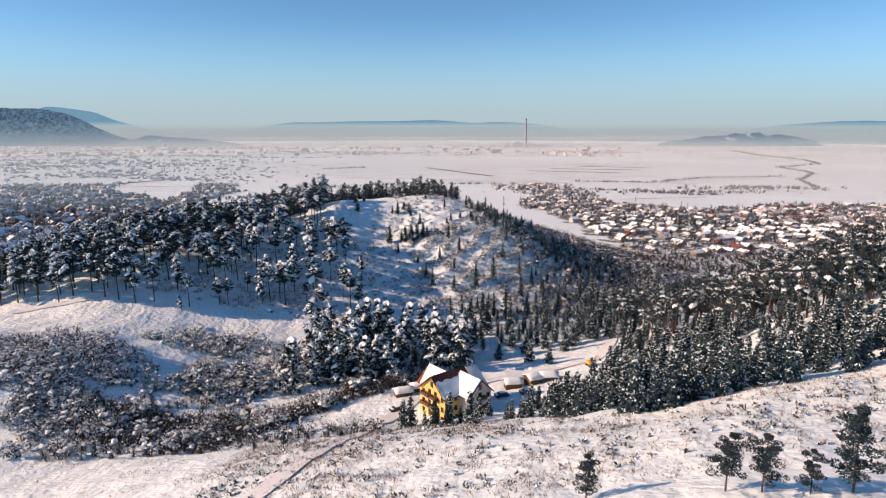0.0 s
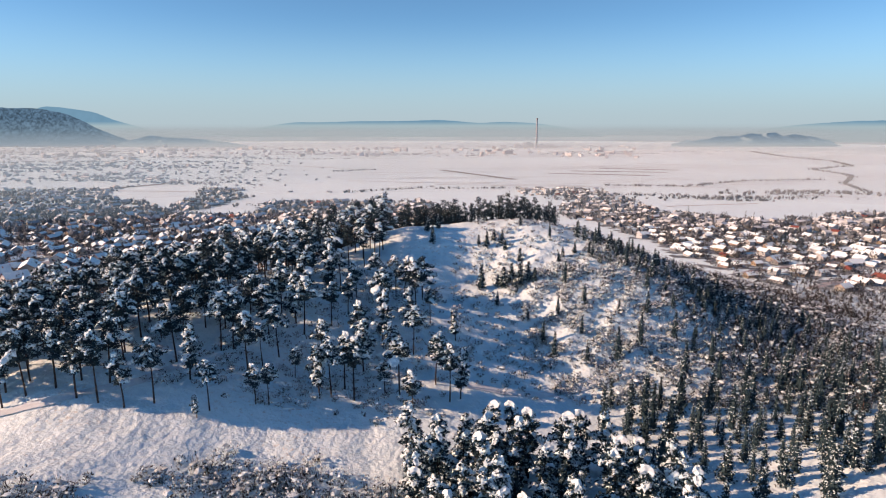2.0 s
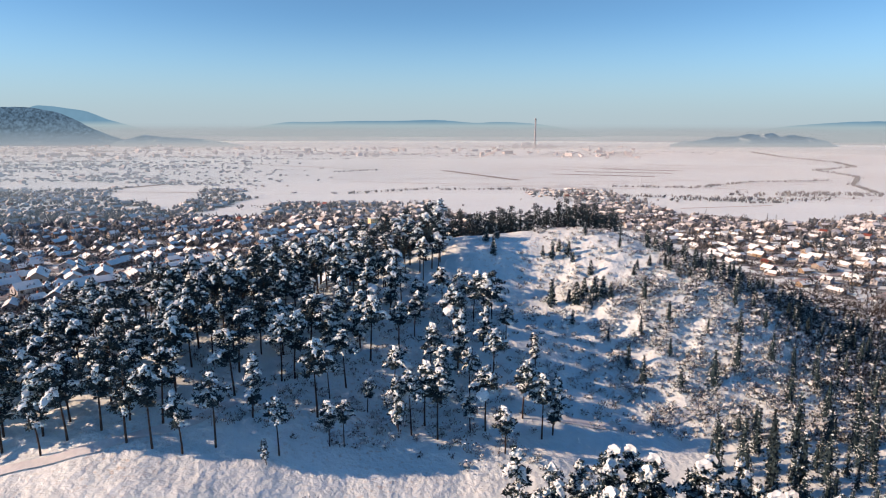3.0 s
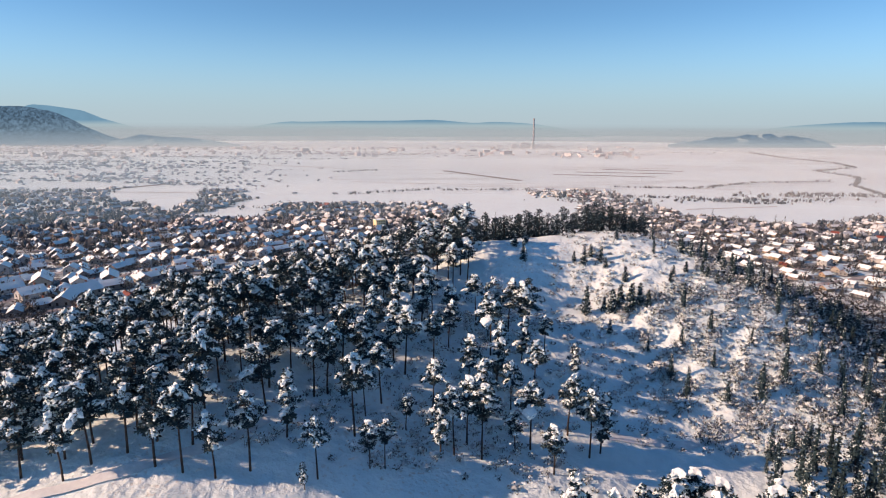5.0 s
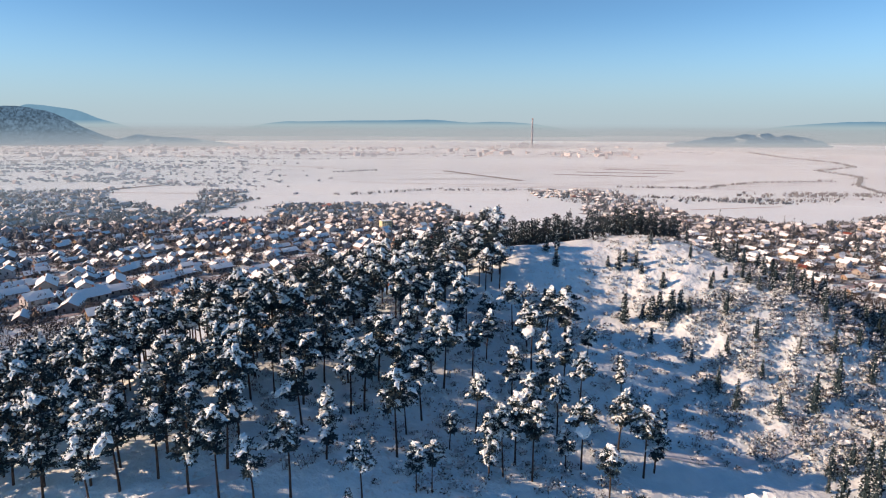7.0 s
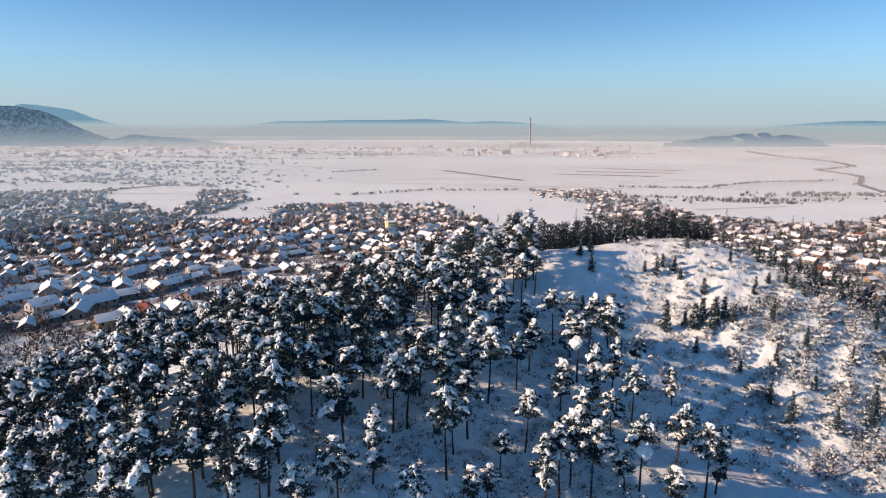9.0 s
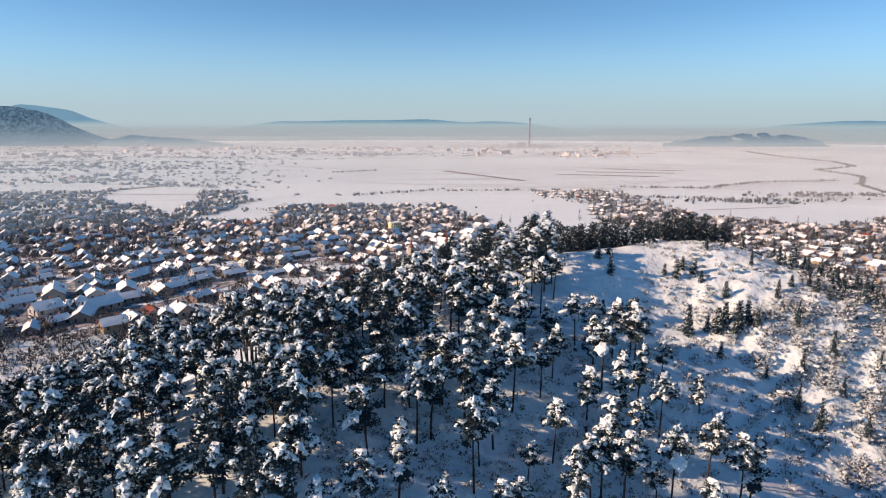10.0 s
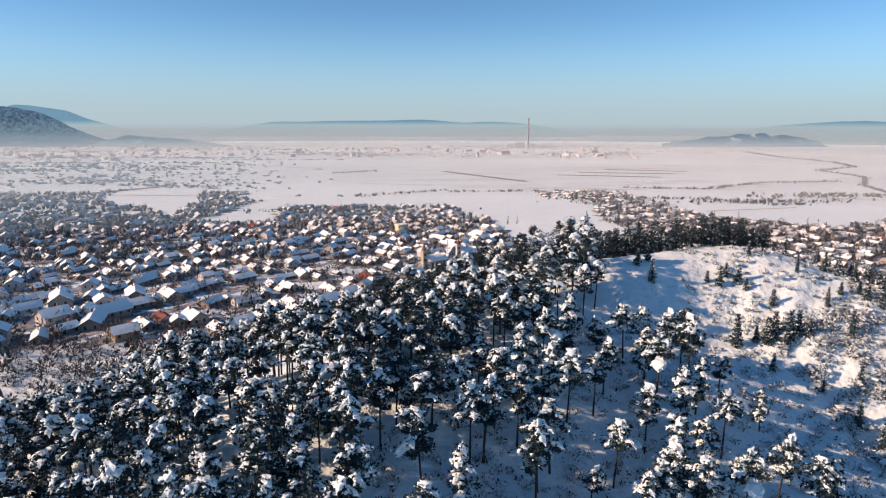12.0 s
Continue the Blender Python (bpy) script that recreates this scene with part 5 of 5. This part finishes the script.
# ---- the guesthouse by the road ----
def guesthouse():
    root = tagged(new("guesthouse"), "yellow three-storey guesthouse with snowy dark-red roofs", "house")
    ang = math.degrees(math.atan2(0.62, 0.78))
    at = (2.8, 160.5)
    root.matrix_basis = Matrix.Translation((*at, gz(*at) - 0.3)) @ pose(0, 0, 0, 0, 0, ang) @ Matrix.Diagonal((0.94, 0.94, 0.94, 1))
    L, W, H, T = 15.0, 11.0, 8.6, 4.6
    yellow, white = plain("sunny_yellow_render", (0.72, 0.53, 0.17)), plain("grey_white_render", (0.66, 0.65, 0.64))
    g = Geo()
    gable(g, L, W, H, T)
    part("wall", g, yellow, root)
    g = Geo()
    roof_pair(g, L, W, H, T, 0.8, 0.25)
    part("roof", g, ROOF_DARK, root, "dark red metal roof")
    # snow left lying on the lower part of the slopes
    def patch(x0, x1, s0, s1, side, seed, name="snow"):
        q = np.random.default_rng(seed)
        n, k = 10, 7
        g = Geo()
        top_v, low_v = [], []
        for r in range(k):
            for i in range(n):
                f = s0 + (s1 - s0) * r / (k - 1)
                x = x0 + (x1 - x0) * i / (n - 1)
                if r == 0:
                    f += q.uniform(-0.05, 0.07)
                if i in (0, n - 1):
                    x += q.uniform(-0.2, 0.2)
                y = f * W / 2
                z = H + T - T * f + 0.1
                edge = r in (0, k - 1) or i in (0, n - 1)
                top_v.append((x, side * y, z + (0.12 if edge else 0.34 + q.uniform(-0.06, 0.06))))
                low_v.append((x, side * y, z - 0.1))
        t = []
        for r in range(k - 1):
            for i in range(n - 1):
                p = r * n + i
                t += [(p, p + 1, p + n + 1), (p, p + n + 1, p + n)]
        o = n * k
        rim = list(range(n)) + [r * n + n - 1 for r in range(1, k)] + [(k - 1) * n + i for i in range(n - 2, -1, -1)] + [r * n for r in range(k - 2, 0, -1)]
        for a_, b_ in zip(rim, rim[1:] + rim[:1]):
            t += [(a_, b_, b_ + o), (a_, b_ + o, a_ + o)]
        g.add(top_v + low_v, t)
        return part(name, g, SNOW, root, "snow sheet left on the roof", smooth=True)
    patch(-L / 2 - 0.6, 2.0, 0.34, 1.12, -1, 1)
    patch(4.2, L / 2 + 0.7, 0.06, 1.12, -1, 2)
    patch(-L / 2 - 0.6, L / 2 + 0.7, 0.2, 1.12, 1, 3)

    # cross wings: front one plastered white, rear one with a bare red roof
    for side, wall, depth, cx in ((-1, white, 3.2, 2.2), (1, yellow, 2.5, -1.5)):
        wing = tagged(new("wing"))
        wing.parent = root
        wing.matrix_basis = Matrix.Translation((cx, side * (W / 2), 0)) @ pose(0, 0, 0, 0, 0, 90)
        wl, ww, wh, wt = 2 * depth + 1.0, 8.6, 8.6, 4.0
        g = Geo()
        gable(g, wl, ww, wh, wt)
        part("wall", g, wall, wing)
        g = Geo()
        back = W / 2 * 0.9
        x0, x1 = (-wl / 2 - 0.8, back) if side < 0 else (-back, wl / 2 + 0.8)
        roof_pair(g, wl, ww, wh, wt, 0.7, 0.25, 0.02, 0, x0, x1)
        part("roof", g, ROOF_RED, wing, "red metal roof")
        g = Geo()
        e = ww / 2 + 0.8
        k = wt / (ww / 2)
        s = 1
        slab(g, (x0 - 0.05, s * 0.3, wh + wt - k * 0.3 + 0.34), (x0 - 0.05, s * e, wh + wt - k * e + 0.30), (x1 - 2, s * e, wh + wt - k * e + 0.30), (x1 - 0.6, s * 0.3, wh + wt - k * 0.3 + 0.34), 0.3) if s < 0 else \
            slab(g, (x0 - 0.05, s * e, wh + wt - k * e + 0.30), (x0 - 0.05, s * 0.3, wh + wt - k * 0.3 + 0.34), (x1 - 0.6, s * 0.3, wh + wt - k * 0.3 + 0.34), (x1 - 2, s * e, wh + wt - k * e + 0.30), -0.3)
        part("snow", g, SNOW, wing)

    def opening(x, y, z, w, h, facing, name="window"):
        """facing: 'l' gable end, 'f' front wing, 'r' far gable, 's' front wall."""
        g, f = Geo(), Geo()
        if facing in "lr":
            s = -1 if facing == "l" else 1
            box(g, s * L / 2 - 0.06, s * L / 2 + 0.06, y - w / 2, y + w / 2, z, z + h)
            for q0, q1, z0, z1 in ((-w / 2 - 0.1, w / 2 + 0.1, z - 0.1, z), (-w / 2 - 0.1, w / 2 + 0.1, z + h, z + h + 0.1), (-w / 2 - 0.1, -w / 2, z, z + h), (w / 2, w / 2 + 0.1, z, z + h), (-0.04, 0.04, z, z + h)):
                box(f, s * L / 2 - 0.08, s * L / 2 + 0.08, y + q0, y + q1, z0, z1)
        else:
            box(g, x - w / 2, x + w / 2, y - 0.06, y + 0.06, z, z + h)
            for q0, q1, z0, z1 in ((-w / 2 - 0.1, w / 2 + 0.1, z - 0.1, z), (-w / 2 - 0.1, w / 2 + 0.1, z + h, z + h + 0.1), (-w / 2 - 0.1, -w / 2, z, z + h), (w / 2, w / 2 + 0.1, z, z + h), (-0.04, 0.04, z, z + h)):
                box(f, x + q0, x + q1, y - 0.08, y + 0.08, z0, z1)
        win = part(name, g, DARK_GLASS, root)
        part("frame", f, WOOD, win, "brown frame")

    def balcony(x0, x1, y0, y1, z):
        g = Geo()
        box(g, x0, x1, y0, y1, z - 0.15, z)
        bal = part("balcony", g, WALLS[4], root)
        r = Geo()
        for a0, a1, b0, b1 in ((x0, x1, y0, y0 + 0.06), (x0, x1, y1 - 0.06, y1), (x0, x0 + 0.06, y0, y1), (x1 - 0.06, x1, y0, y1)):
            box(r, a0, a1, b0, b1, z + 0.95, z + 1.05)
            box(r, a0, a1, b0, b1, z + 0.12, z + 0.85)
        part("railing", r, WOOD, bal, "brown timber railing")
        s = Geo()
        box(s, x0 + 0.08, x1 - 0.08, y0 + 0.08, y1 - 0.08, z, z + 0.12)
        part("snow", s, SNOW, bal)

    for fl in range(3):
        z = 0.9 + fl * 2.85
        for y in (-4.3, -1.3, 1.5, 4.3):
            opening(0, y, z, 1.0, 1.3 if abs(y) > 2 else 2.0, "l")
        if fl:
            balcony(-L / 2 - 1.3, -L / 2 - 0.02, -2.6, 0.2, z - 0.1)
            balcony(-L / 2 - 1.3, -L / 2 - 0.02, 0.8, 4.6, z - 0.1)
        fy = -W / 2 - 3.2 - 0.5
        for x in (-0.9, 2.2, 5.2):
            opening(x, fy - 0.02, z, 1.0, 1.9 if x == 2.2 else 1.2, "f")
        if fl:
            balcony(0.9, 4.0, fy - 1.2, fy - 0.02, z - 0.1)
        for y in (-3.5, 0, 3.5):
            opening(0, y, z, 1.0, 1.3, "r")
        for x in (-5.8, -3.6):
            opening(x, -W / 2 - 0.02, z, 0.9, 1.3, "s")
    opening(0, 0.4, 9.6, 1.0, 1.6, "l")
    opening(2.2, -W / 2 - 3.72, 9.5, 0.9, 1.4, "f")
    return root


guesthouse()


# ---- yard: sheds, cars, machine, heaps ----
def shed(at, turn, l, w, h, label):
    root = tagged(new("shed"), label, "shed", "sheds in the yard")
    root.matrix_basis = Matrix.Translation((*at, gz(*at))) @ pose(0, 0, 0, 0, 0, turn)
    g = Geo()
    gable(g, l, w, h, 1.0)
    part("wall", g, WOOD, root)
    g = Geo()
    roof_pair(g, l, w, h, 1.0, 0.4, 0.12)
    part("roof", g, ROOF_DARK, root)
    g = Geo()
    wavy_snow(g, l, w, h, 1.0, 0.35, int(l * 10), 0.05, 0.4)
    part("snow", g, SNOW, root, smooth=True)


shed((21, 176), 8, 5, 3, 2.0, "low brown timber shed under thick snow")
shed((27, 177), 25, 4, 4, 2.2, "brown timber garden hut with a snow cap")
shed((32, 178), 5, 5, 2.4, 1.6, "low dark woodpile shelter under snow")
shed((-12, 176), 20, 5, 3, 1.8, "dark low lean-to with snow on its roof")
shed((-7, 180), 15, 6, 3, 1.8, "long low shelter under snow")


def car(at, turn, color, label):
    root = tagged(new("car"), label, "car", "parked cars")
    root.matrix_basis = Matrix.Translation((*at, gz(*at) + 0.05)) @ pose(0, 0, 0, 0, 0, turn)
    g = Geo()
    prof = [(-2.1, 0.35), (-2.15, 0.8), (-1.9, 0.95), (-1.3, 1.0), (-0.75, 1.42), (0.9, 1.45), (1.5, 1.02), (2.05, 0.9), (2.12, 0.4)]
    n = len(prof)
    v = [(x, s * 0.85 * (0.85 if z > 1.2 else 1), z) for s in (-1, 1) for x, z in prof]
    t = [(0, i, i + 1) for i in range(1, n - 1)] + [(n, n + i + 1, n + i) for i in range(1, n - 1)]
    for i in range(n):
        j = (i + 1) % n
        t += [(i, n + i, n + j), (i, n + j, j)]
    g.add(v, t)
    part("body", g, color, root)
    s = Geo()
    box(s, -0.7, 0.9, -0.7, 0.7, 1.44, 1.62)
    box(s, -1.95, -1.3, -0.75, 0.75, 0.96, 1.1)
    part("snow", s, SNOW, root)
    for x in (-1.3, 1.3):
        for y in (-0.8, 0.8):
            w = Geo()
            tube(w, [(x, y - 0.1, 0.32), (x, y - 0.09, 0.32), (x, y + 0.09, 0.32), (x, y + 0.1, 0.32)], [0.05, 0.32, 0.32, 0.05], 12)
            part("wheel", w, plain("tyre_rubber", (0.02, 0.02, 0.02)), root)


car((-13, 164), 30, plain("dark_car_paint", (0.03, 0.035, 0.045), 0.3), "dark parked car dusted with snow")
car((24, 168), 10, plain("grey_car_paint", (0.10, 0.11, 0.13), 0.3), "grey parked car half under snow")
car((17, 169), 15, plain("blue_car_paint", (0.04, 0.07, 0.12), 0.3), "dark blue parked car half under snow")

digger = tagged(new("digger"), "small yellow digger parked beside the road", "machine")
digger.matrix_basis = Matrix.Translation((47, 187, gz(47, 187))) @ pose(0, 0, 0, 0, 0, 20)
YEL, BLK = plain("yellow_machine_paint", (0.75, 0.42, 0.03), 0.4), plain("black_rubber", (0.02, 0.02, 0.02))
for y in (-0.8, 0.8):
    g = Geo()
    tube(g, [(-1.3, y - 0.2, 0.4), (-1.3, y + 0.2, 0.4)], [0.4, 0.4], 10)
    tube(g, [(1.3, y - 0.2, 0.4), (1.3, y + 0.2, 0.4)], [0.4, 0.4], 10)
    box(g, -1.3, 1.3, y - 0.2, y + 0.2, 0.02, 0.78)
    part("track", g, BLK, digger)
g = Geo()
box(g, -1.4, 0.6, -0.9, 0.9, 0.8, 1.7)
part("body", g, YEL, digger)
g = Geo()
box(g, -0.4, 0.7, -0.85, 0.1, 1.7, 2.7)
part("cab", g, DARK_GLASS, digger)
g = Geo()
tube(g, [(0.6, 0.4, 1.4), (2.2, 0.4, 3.0), (3.4, 0.4, 1.8)], [0.2, 0.18, 0.12], 6)
part("arm", g, YEL, digger)
g = Geo()
lump(g, np.random.default_rng(3), (3.5, 0.4, 1.4), 0.4, 0.8, 0.1)
part("bucket", g, BLK, digger)


# ---- from plan steps to metres ----
for ob in scene.objects:
    if ob.parent is None and ob.type in ("MESH", "EMPTY"):
        ob.matrix_basis = Matrix.Diagonal((UNIT, UNIT, UNIT, 1)) @ ob.matrix_basis
